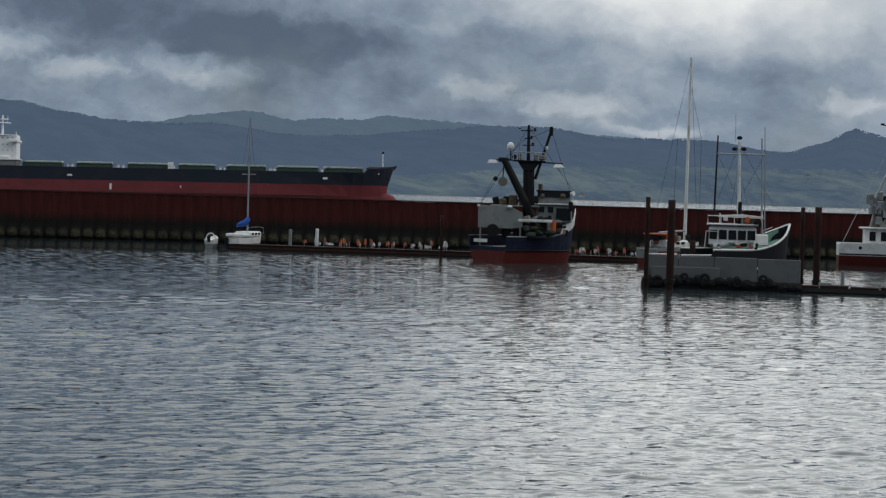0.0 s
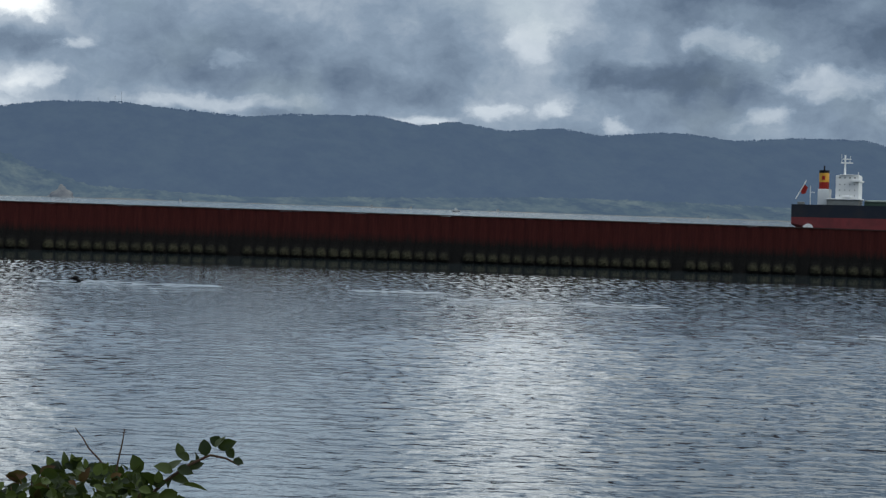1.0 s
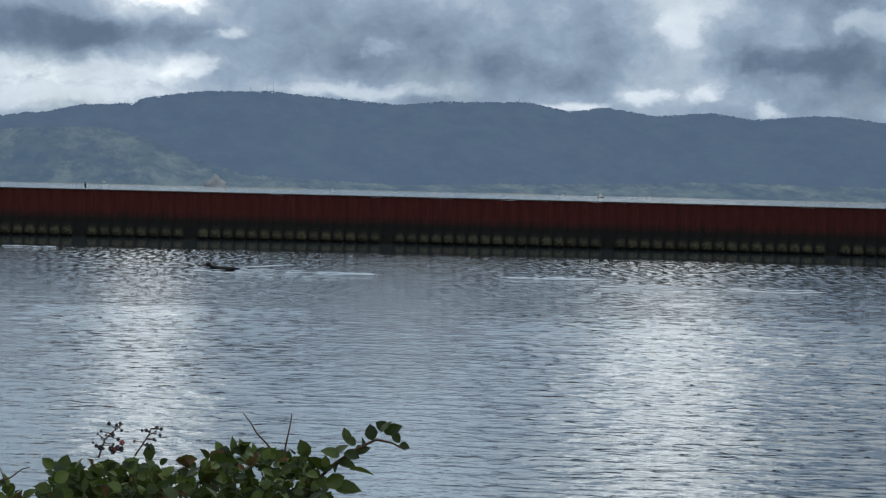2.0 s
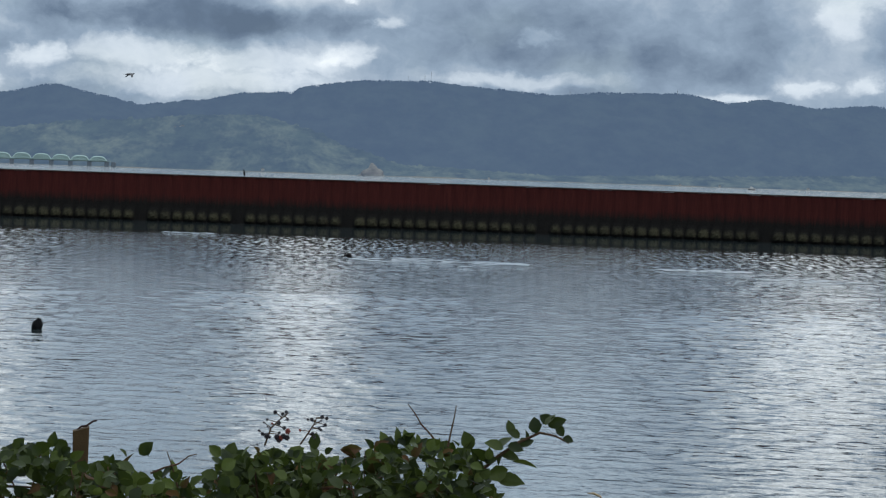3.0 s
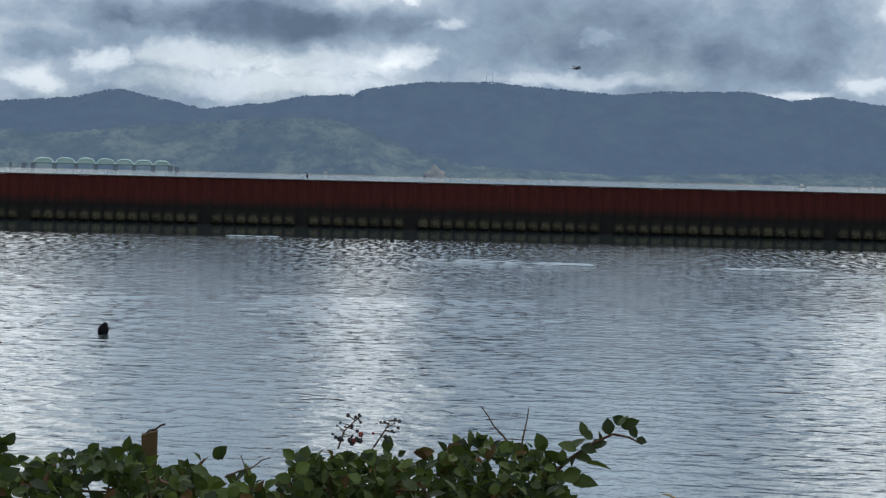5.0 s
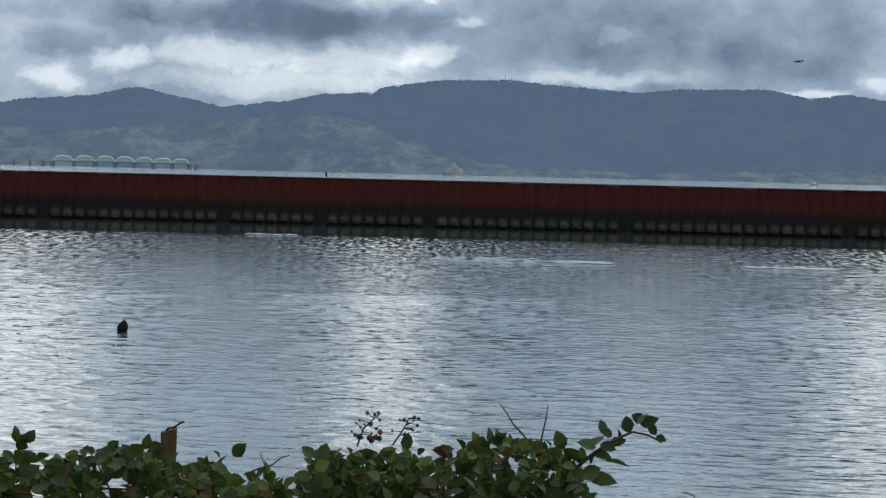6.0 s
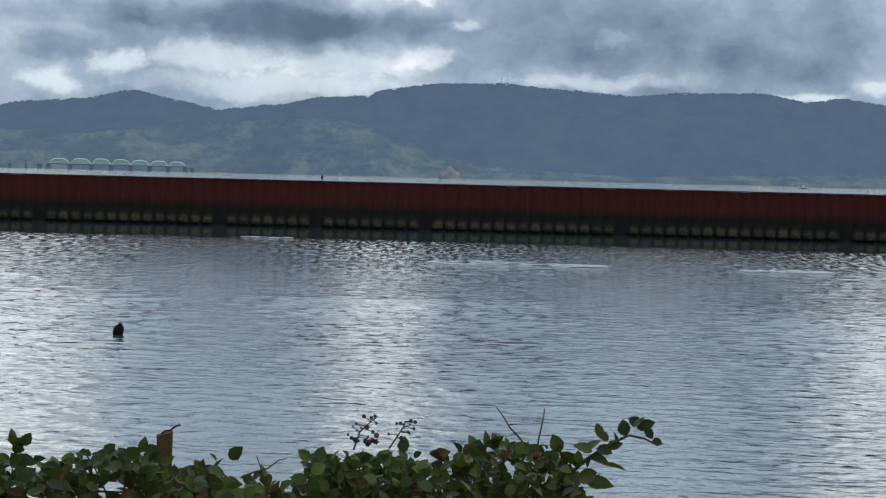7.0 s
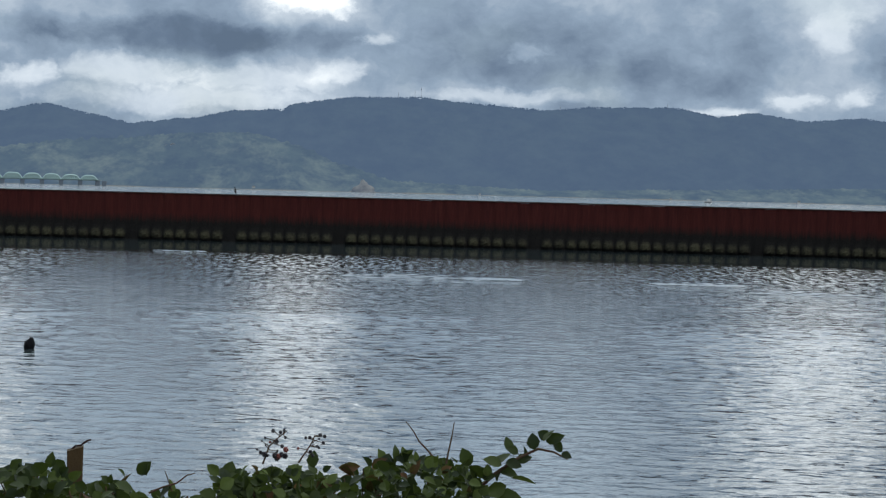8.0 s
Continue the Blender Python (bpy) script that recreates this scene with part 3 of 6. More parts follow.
ORANGE = paint("faded_orange", (0.40, 0.10, 0.035), 0.6, 0, 0.3, 5.0, 0.1, per_object=0.5)
YELLOW = paint("funnel_yellow", (0.62, 0.33, 0.05), 0.5, 0, 0.1, 0.4, 0.0)
FUNNEL_RED = paint("funnel_red", (0.30, 0.025, 0.02), 0.5, 0, 0.1, 0.4, 0.0)
DECK_GREEN = paint("deck_green", (0.055, 0.085, 0.065), 0.7, 0, 0.25, 0.3, 0.1)
# pale green, lightened further: skylight on the flat tops is in the colour
HATCH_GREEN = paint("skylit_green_hatch", (0.46, 0.52, 0.46), 0.6, 0, 0.2, 0.25, 0.1, dirt=(0.16, 0.15, 0.12))
SHIP_BLACK = paint("ship_topsides", (0.014, 0.018, 0.028), 0.45, 0, 0.3, 0.06, 0.0, dirt=(0.03, 0.027, 0.03))
SHIP_RED = paint("ship_bottom_paint", (0.21, 0.048, 0.050), 0.6, 0, 0.35, 0.05, 0.0, dirt=(0.14, 0.045, 0.045))
BLUE_CLOTH = paint("blue_canvas", (0.012, 0.06, 0.26), 0.8, 0, 0.3, 3.0, 0.3)
STEEL_DARK = paint("dark_rigging", (0.016, 0.016, 0.017), 0.6, 0.3, 0.3, 2.0, 0.1)


SHIP_WHITE = paint("ship_white", (0.80, 0.80, 0.78), 0.5, 0, 0.06, 0.2, 0.0)


# ---- far shore details ----
def build_far_shore():
    rng = random.Random(11)
    cream = paint("far_cream_wall", (0.42, 0.43, 0.43), 0.8, 0, 0.1, 0.1, 0)
    roofs = paint("far_roof", (0.26, 0.28, 0.30), 0.8, 0, 0.1, 0.1, 0)
    spots = [(-5.45, 0.84, 3585, 8), (-5.62, 0.82, 3585, 6), (33.55, -0.02, 3440, 9), (36.2, 0.0, 3440, 6), (-3.4, -0.06, 3440, 5), (39.2, 0.55, 3560, 8)]
    for _ in range(5):
        spots.append((rng.uniform(-1, 17), -0.085, 3440, rng.uniform(2.5, 5)))
    for a, e, d, w in spots:
        z = max(0.2, EYE + d * math.tan(radians(e)) + (5 if e > 0.3 else 0))
        h = thing("shore_house", Matrix.Translation(polar(a, d, z)) @ Matrix.Rotation(-radians(a), 4, "Z"), "small pale house on the far shore", "house", "houses on the far shore")
        part("wall", box((w, w, w * 0.5), (0, 0, w * 0.25)), cream, h)
        part("roof", plate([(-w * 0.55, -w * 0.55, w * 0.5), (w * 0.55, -w * 0.55, w * 0.5), (0, -w * 0.55, w * 0.85)], w * 1.1, (0, 1, 0)), roofs, h)
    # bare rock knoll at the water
    # the last colour paints haze over the rock as emission too
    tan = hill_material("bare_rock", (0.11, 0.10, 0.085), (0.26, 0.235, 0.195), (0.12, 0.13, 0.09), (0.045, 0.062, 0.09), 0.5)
    bm = bmesh.new()
    bmesh.ops.create_icosphere(bm, subdivisions=4, radius=1)
    for v in bm.verts:
        k = 1 + 0.35 * noise.fractal(v.co * 1.7, 1.0, 2.0, 4)
        v.co = Vector((v.co.x * 19 * k, v.co.y * 12, max(-0.1, v.co.z) * 20 * k * (1.0 - 0.75 * abs(v.co.x + 0.15)) - 1))
    ob = mesh_object("rock_knoll", bm, tan, smooth=True)
    ob.matrix_basis = Matrix.Translation(polar(-0.6, 3435, 0)) @ Matrix.Rotation(radians(0.6), 4, "Z")
    tagged(ob, "bare tan rock knoll on the far shore", "rock")
    # beach line
    bm = bmesh.new()
    sand = paint("far_beach", (0.17, 0.17, 0.16), 0.95, 0, 0.4, 0.02, 0)
    az = np.arange(-14, 44, 0.12)
    rings = []
    for a in az:
        h = 0.5 + 2.2 * max(0.0, noise.noise(Vector((a * 0.5, 0, 0)))) + 0.5 * noise.noise(Vector((a * 3, 2, 0)))
        rings.append([polar(a, 3425, -1), polar(a, 3432, h), polar(a, 3446, h * 0.7), polar(a, 3450, -1)])
    ob = mesh_object("far_beach", loft(rings), sand)
    tagged(ob, "low tan beach along the far shore", "beach", kind="structure")
    # masts on the summit
    for a, h in ((0.78, 20), (0.62, 14), (0.2, 10), (4.3, 8), (7.0, 9), (35.45, 16)):
        t = thing("radio_mast", Matrix.Translation(polar(a, 4290, EYE + 4290 * math.tan(radians(knots(MAIN + EAST, a))) - 4)), "thin grey radio mast on the ridge", "mast", "masts on the ridge")
        part("shaft", rod((0, 0, 0), (0, 0, h + 4), 0.35, 0.2, 5), GALV, t)
        part("antenna", box((1.0, 1, 1.2), (0, 0, h)), GREY, t)


def build_long_bridge():
    """Green truss spans on piers, far across the river."""
    green = paint("bridge_green", (0.38, 0.50, 0.48), 0.7, 0.0, 0.1, 0.05, 0)
    stone = paint("bridge_pier", (0.16, 0.19, 0.22), 0.9, 0, 0.2, 0.1, 0)
    d = 3380
    b = thing("truss_bridge", Matrix.Translation(polar(-9.0, d, 0)) @ Matrix.Rotation(radians(9.0), 4, "Z"), "long green steel truss bridge on dark piers", "bridge")
    u = d * radians(1)

    def at(az):
        return (az + 9.0) * u

    part("deck", box((at(-7.2) - at(-14), 8, 1.4), ((at(-7.2) + at(-14)) / 2, 0, 8.0)), paint("bridge_deck", (0.25, 0.31, 0.31), 0.8, 0, 0.2, 0.1, 0), b, "grey-green road deck")
    edges = [-10.70, -10.17, -9.64, -9.15, -8.67, -8.20, -7.73, -7.30]
    for i, (a0, a1) in enumerate(zip(edges, edges[1:])):
        x0, x1 = at(a0), at(a1)
        bm = bmesh.new()
        n = 8
        top = [(x0 + (x1 - x0) * (0.06 + 0.88 * k / n), 9.0 + (7.0 - 0.45 * abs(i - 2)) * (1 - (2 * k / n - 1) ** 4)) for k in range(n + 1)]
        for y in (-4, 4):
            for (xa, za), (xb, zb) in zip(top, top[1:]):
                rod((xa, y, za), (xb, y, zb), 1.5, None, 4, bm)
                rod((xa, y, za), (xb, y, 8.6), 1.3, None, 4, bm)
                rod((xa, y, 8.6), (xa, y, za), 0.6, None, 4, bm)
            rod((x0, y, 8.8), (x1, y, 8.8), 1.0, None, 4, bm)
            for (xa, za), (xb, zb) in zip(top, top[1:]):
                rod((xa, y, 8.6), (xb, y, zb), 1.3, None, 4, bm)
        part("truss_span", bm, green, b)
    for a in edges + [-7.13, -10.92, -11.25, -11.65, -12.05, -12.45, -12.9, -13.4]:
        part("pier", box((6.5 if a > -11 else 3, 7, 9), (at(a), 0, 3.0), 0.4), stone, b)


build_far_shore()
build_long_bridge()


# ---- the bulk carrier at anchor ----
def build_ship():
    m = Matrix.Translation(polar(17.77, 1004.6, 0)) @ Matrix.Rotation(radians(-23.28), 4, "Z") @ Matrix.Rotation(radians(-0.55), 4, "Y")
    s = thing("bulk_carrier", m, "black and red bulk carrier ship riding high at anchor", "ship")
    deck, mark = 11.8, 6.3

    def half(x):
        if x < 28:
            return 10.5 + 4.5 * math.sin(min(1, x / 28) * math.pi / 2)
        if x > 168:
            return 15 * max(0.0, 1 - ((x - 168) / 25) ** 2.4)
        return 15.0

    upper, lower = [], []
    xs = [0, 4, 10, 18, 28, 50, 80, 110, 140, 160, 168, 174, 179, 180, 184, 188, 191, 193]
    for x in xs:
        b = max(0.15, half(x))
        top = deck if x < 179.5 else 13.2 + (x - 180) * 0.1
        rake = max(0, (x - 168) / 25) * 3.4
        pinch = 1 - 0.22 * min(1, max(0, (x - 150) / 43)) ** 1.5
        deep = 1 - 0.5 * min(1, max(0, (x - 150) / 43)) ** 1.5
        upper.append([(x, -b, top), (x - rake * 0.75, -b * pinch, mark), (x - rake * 0.75, b * pinch, mark), (x, b, top)])
        lx = x - rake
        cut = max(0.0, 1 - x / 16)
        keel = -6 + 9.0 * cut
        lower.append([(x - rake * 0.75, -b * pinch, mark), (lx, -b * deep * 0.98, 1.5 + 2 * cut), (lx, -b * deep * 0.7, keel), (lx, b * deep * 0.7, keel), (lx, b * deep * 0.98, 1.5 + 2 * cut), (x - rake * 0.75, b * pinch, mark)])
    part("upper_hull", loft(upper), SHIP_BLACK, s, "black hull topsides")
    part("lower_hull", loft(lower), SHIP_RED, s, "dull red bottom paint")
    bulb = ball((188.5, 0, -0.6), 1, (6.0, 3.0, 3.6), n=14)
    part("bow_bulb", bulb, SHIP_RED, s, smooth=True)
    part("rudder", box((4.5, 1.0, 9.5), (3.6, 0, 0.2), 0.3), SHIP_RED, s)
    prop = rod((6.6, -0.6, 0.8), (6.6, 0.6, 0.8), 0.9, 0.6, 10)
    for k in range(5):
        a = k * 2 * math.pi / 5 + 0.3
        plate([(6.6 + 0.4 * math.cos(a), -3, 0.8 + 0.4 * math.sin(a)), (6.6 + 2.6 * math.cos(a - 0.4), -3, 0.8 + 2.6 * math.sin(a - 0.4)), (6.6 + 3.1 * math.cos(a), -3, 0.8 + 3.1 * math.sin(a)), (6.6 + 2.6 * math.cos(a + 0.4), -3, 0.8 + 2.6 * math.sin(a + 0.4))], 0.3, (0, 1, 0), prop)
    part("propeller", prop, SHIP_WHITE, s, "pale propeller under the counter")
    part("stern_patch", plate([(7.6 + 2.3 * math.cos(a), -14.2, 1.3 + 2.3 * math.sin(a)) for a in np.linspace(0, math.pi, 10)], 2.5, (0, 1, 0)), SHIP_WHITE, s, "white half-round patch on the stern quarter")
    # cargo deck
    for x0, x1 in ((31, 48), (54, 69.5), (76, 93.5), (98, 114), (119, 136), (141, 159), (162, 178.5)):
        h = part("hatch_coaming", box((x1 - x0, 17, 1.7), ((x0 + x1) / 2, 0, deck + 0.85), 0.1), DECK_GREEN, s, "dark green hatch coaming")
        part("hatch_cover", box((x1 - x0 - 0.4, 17.6, 0.75), ((x0 + x1) / 2, 0, deck + 2.1), 0.12), HATCH_GREEN, h, "pale green hatch cover, lightened as if sky-lit")
    for x in (50.5, 52.3, 72.0, 74.2, 95.8, 116.2, 117.6, 138, 139.6, 160.4):
        part("ventilator", rod((x, -10, deck), (x, -10, deck + 1.3), 0.55, 0.7, 8), SHIP_WHITE, s, "white deck ventilator")
    part("deck_locker", box((2.4, 2.4, 2.9), (94.6, -10.5, deck + 1.45), 0.1), SHIP_WHITE, s, "white deck locker")
    rail = bmesh.new()
    for x in range(30, 180, 3):
        rod((x, -14.7, deck), (x, -14.7, deck + 1.1), 0.05, None, 4, rail)
    rod((30, -14.7, deck + 1.1), (178, -14.7, deck + 1.1), 0.06, None, 4, rail)
    part("deck_rail", rail, STEEL_DARK, s)
    # forecastle
    part("forecastle_bulwark", plate([(179.5, -9.5, deck), (193.2, -0.3, deck + 1.4), (194.6, 0, 15.3), (192.4, -0.5, 14.9), (180, -9.4, 13.9)], 0.35, (0, 1, 0)), SHIP_BLACK, s)
    part("windlass", box((5, 7, 1.3), (184, 0, 14.0), 0.3), paint("rusty_windlass", (0.16, 0.08, 0.05), 0.8), s, "rust-brown windlass")
    part("foremast", rod((188, 0, 13.2), (188, 0, 20.6), 0.32, 0.2, 8), SHIP_WHITE, s, "white foremast")
    part("masthead_light", ball((188, 0, 20.9), 0.55), BLACK, s)
    part("hawse_pipe", rod((189.2, -2.0, 10.2), (188.9, -2.9, 9.8), 0.7, 0.6, 8), BLACK, s)
    # draught and tug marks, plain
    for x, z, w, h in ((51.5, 8.3, 2.2, 0.8), (161.5, 9.0, 2.0, 0.9), (69, 3.7, 0.9, 2.6), (99, 4.2, 0.4, 1.0)):
        part("hull_mark", box((w, 0.15, h), (x, -half(x) * (0.99 if z > mark else 0.985) - 0.12, z), 0.05), SHIP_WHITE, s, "white painted hull mark")
    part("name_bars", box((5.5, 0.15, 0.7), (183.2, -8.6, 11.6), turn=Matrix.Rotation(radians(24), 4, "Z")), SHIP_WHITE, s, "white lettering seen as a plain bar")
    # accommodation
    low = part("poop_house", box((13.5, 26, 2.4), (22.0, 0, deck + 1.2), 0.1), GREY, s, "grey-green lower deckhouse")
    part("boat_deck", box((14.5, 27, 0.5), (22.2, 0, deck + 2.65), 0.1), SHIP_WHITE, low)
    tower = part("accommodation_tower", box((9.9, 22, 10.0), (23.7, 0, deck + 7.9), 0.15), SHIP_WHITE, s, "white accommodation block")
    part("bridge_wing", box((3.2, 27, 0.9), (27.6, 0, deck + 10.6), 0.1), SHIP_WHITE, tower)
    part("bridge_roof", box((8.0, 23, 0.4), (24.4, 0, deck + 13.1), 0.1), SHIP_WHITE, tower)
    for k in range(4):
        part("window", box((0.8, 0.1, 0.5), (20.6 + k * 2.1, -11.03, deck + 11.9)), GREY, tower)
        for j in range(3):
            part("window", box((0.4, 0.1, 0.4), (20.6 + k * 2.1, -11.03, deck + 4.2 + j * 2.4)), GREY, tower)
    part("lifeboat", loft([[(21.5 + t * 0.7, -12.4 - 0.7 * w * math.sin(a), deck + 3.6 + 0.7 * w * math.cos(a)) for a in np.linspace(0, 2 * math.pi, 9)[:-1]] for t, w in ((0, 0.2), (1, 0.9), (3, 1), (5.4, 1), (6.6, 0.3))]), SHIP_WHITE, s, "white enclosed lifeboat")
    mast = part("radar_mast", rod((21.8, 0, deck + 13), (21.8, 0, deck + 22.0), 0.55, 0.3, 8), SHIP_WHITE, s, "white radar mast")
    part("yard", box((5.0, 3.0, 0.4), (22.6, 0, deck + 18.6)), SHIP_WHITE, mast)
    part("scanner", box((3.4, 1.6, 0.5), (22.6, 0, deck + 20.2)), SHIP_WHITE, mast)
    part("whip", rod((23.8, 0, deck + 18.6), (24.0, 0, deck + 21.6), 0.12, 0.1, 5), SHIP_WHITE, mast)
    part("whip", rod((20.4, 0, deck + 18.6), (20.2, 0, deck + 22.4), 0.12, 0.1, 5), SHIP_WHITE, mast)
    part("signal_post", rod((28.4, -11, deck + 10.5), (28.4, -11, deck + 14.5), 0.2, None, 6), SHIP_WHITE, s)
    # funnel
    f = part("funnel_base", box((5.2, 9, 7.0), (13.2, 0, deck + 3.5), 0.2), SHIP_WHITE, s, "white funnel casing")
    for z0, z1, mat, lab in ((7.0, 10.0, FUNNEL_RED, "red funnel band"), (10.0, 14.0, YELLOW, "yellow funnel band"), (14.0, 15.2, BLACK, "black funnel top")):
        rings = [[(12.9 + 2.2 * math.cos(a), 3.4 * math.sin(a), deck + z) for a in np.linspace(0, 2 * math.pi, 17)[:-1]] for z in (z0, z1)]
        part("funnel_band", loft(rings), mat, f, lab)
    part("funnel_emblem", box((1.4, 0.1, 1.7), (12.9, -3.44, deck + 11.9)), FUNNEL_RED, f, "plain dark emblem")
    part("exhaust_pipe", rod((12.9, 0, deck + 15), (12.9, 0, deck + 17.2), 0.4, 0.35, 6), BLACK, f)
    # stern gear
    part("ensign_staff", rod((0.8, 0, deck + 2.5), (5.3, 0, deck + 10.8), 0.28, 0.2, 6), SHIP_WHITE, s, "white leaning stern staff")
    part("ensign", plate([(2.4, 0, deck + 6.2), (4.2, 0, deck + 9.2), (5.9, 0, deck + 7.6), (4.9, 0, deck + 4.9), (3.4, 0, deck + 4.6)], 0.12, (0, 1, 0)), FUNNEL_RED, s, "red ensign hanging slack")
    part("stern_post", rod((7.6, -6, deck), (7.6, -6, deck + 8.2), 0.25, 0.18, 6), SHIP_WHITE, s)
    part("post_arm", rod((7.6, -6, deck + 5.6), (9.6, -6, deck + 5.2), 0.15, None, 5), SHIP_WHITE, s)
    part("mooring_winch", box((3, 3, 1.2), (3.6, -5, deck + 0.6), 0.2), GREY, s)


build_ship()


# ---- the mooring basin ----
def facing(az, dist, z=0.0, turn=0.0):
    """A place on the water with its x axis across the line from the shore stand."""
    return Matrix.Translation(polar(az, dist, z)) @ Matrix.Rotation(radians(turn - az), 4, "Z")


def hull_rings(length, beam, deck, bow_rise, draft, stern=0.75, n=12, well=0.12):
    """Upper and lower rings of a boat hull; x from the stern (0) to the bow."""
    up, low = [], []
    for k in range(n + 1):
        t = k / n
        b = beam / 2 * min(1.0, stern + (1 - stern) * math.sin(min(1, t / 0.45) * math.pi / 2)) * (1 if t < 0.5 else max(0.02, 1 - ((t - 0.5) / 0.5) ** 2.2))
        z = deck + bow_rise * max(0, (t - 0.35) / 0.65) ** 1.8
        rake = 0.09 * length * max(0, (t - 0.75) / 0.25)
        x = t * length
        i = max(0.0, b - 0.09)
        up.append([(x, -b, z), (x - rake * 0.4, -b * 0.93, deck * 0.45), (x - rake * 0.4, b * 0.93, deck * 0.45), (x, b, z), (x, i, z), (x - rake * 0.2, i * 0.98, z - well), (x - rake * 0.2, -i * 0.98, z - well), (x, -i, z)])
        low.append([(x - rake * 0.4, -b * 0.93, deck * 0.45), (x - rake, -b * 0.55, -draft), (x - rake, b * 0.55, -draft), (x - rake * 0.4, b * 0.93, deck * 0.45)])
    return up, low


def shifted(rings, dx):
    return [[(x + dx, y, z) for x, y, z in r] for r in rings]


def rail_of(rings, side, material, parent, r=0.05, lift=0.0, name="gunwale"):
    pts = [Vector(q[0] if side < 0 else q[3]) + Vector((0, 0, lift)) for q in rings]
    return part(name, wire(pts, r), material, parent)


def sailboat():
    s = thing("sailboat", facing(25.14, 222, 0, 70), "white sailboat with a furled sail under a blue cover", "sailboat")
    up, low = hull_rings(7.8, 2.1, 1.05, 0.25, 0.5, 0.7)
    up, low = shifted(up, -4.2), shifted(low, -4.2)
    part("upper_hull", loft(up), WHITE, s)
    part("lower_hull", loft(low), BLUE_PAINT, s)
    c = part("cabin", box((3.2, 1.7, 0.55), (0.2, 0, 1.35), 0.15), WHITE, s)
    for y in (-0.87, 0.87):
        for x in (-0.8, 0.1, 1.0):
            part("window", box((0.55, 0.03, 0.2), (x, y, 1.42)), GLASS, c)
    part("cockpit_coaming", box((1.9, 1.9, 0.3), (-2.6, 0, 1.3), 0.08), WHITE, s)
    part("mast", rod((0, 0, 1.2), (0, 0, 12.8), 0.10, 0.07, 8), GALV, s, "grey aluminium mast")
    part("boom", rod((0, 0, 2.3), (-3.0, 0, 2.15), 0.07, None, 6), GALV, s)
    cover = [[(x, r * math.cos(a) * 0.8, z + r * math.sin(a)) for a in np.linspace(0, 2 * math.pi, 9)[:-1]] for x, z, r in ((0.15, 2.9, 0.12), (0.0, 2.75, 0.32), (-0.5, 2.5, 0.36), (-1.4, 2.4, 0.30), (-2.4, 2.3, 0.22), (-3.1, 2.2, 0.08))]
    part("sail_cover", loft(cover), BLUE_CLOTH, s, "bright blue canvas sail cover", smooth=True)
    for a, b in (((0, 0, 12.7), (3.5, 0, 1.4)), ((0, 0, 12.7), (-4.1, 0, 1.3)), ((0, 0, 9.5), (0, -1.2, 1.2)), ((0, 0, 9.5), (0, 1.2, 1.2))):
        part("stay", rod(a, b, 0.012, None, 4), STEEL_DARK, s)
    part("spreader", rod((0, -0.7, 7.2), (0, 0.7, 7.2), 0.03, None, 5), GALV, s)
    part("pulpit", wire([(2.4, -0.8, 1.4), (2.5, -0.8, 1.95), (3.6, 0, 2.05), (2.5, 0.8, 1.95), (2.4, 0.8, 1.4)], 0.02), GALV, s)
    part("outboard_motor", box((0.3, 0.35, 0.7), (-4.35, 0.5, 0.75), 0.08), BLACK, s)


def skiff():
    s = thing("skiff", facing(24.28, 221, 0, 80), "small white skiff with an arched hoop", "boat")
    up, low = hull_rings(3.6, 1.05, 0.85, 0.3, 0.3, 0.85)
    part("upper_hull", loft(shifted(up, -2.2)), WHITE, s)
    part("lower_hull", loft(shifted(low, -2.2)), GREY, s)
    part("hoop", wire([(-1.2, 0.45 * math.cos(a), 0.8 + 0.6 * math.sin(a)) for a in np.linspace(0, math.pi, 9)], 0.06), WHITE, s)
    part("thwart", box((0.3, 0.8, 0.05), (0, 0, 0.7)), TIMBER, s)
    part("outboard_motor", box((0.3, 0.3, 0.7), (-2.3, 0, 0.9), 0.08), BLACK, s)


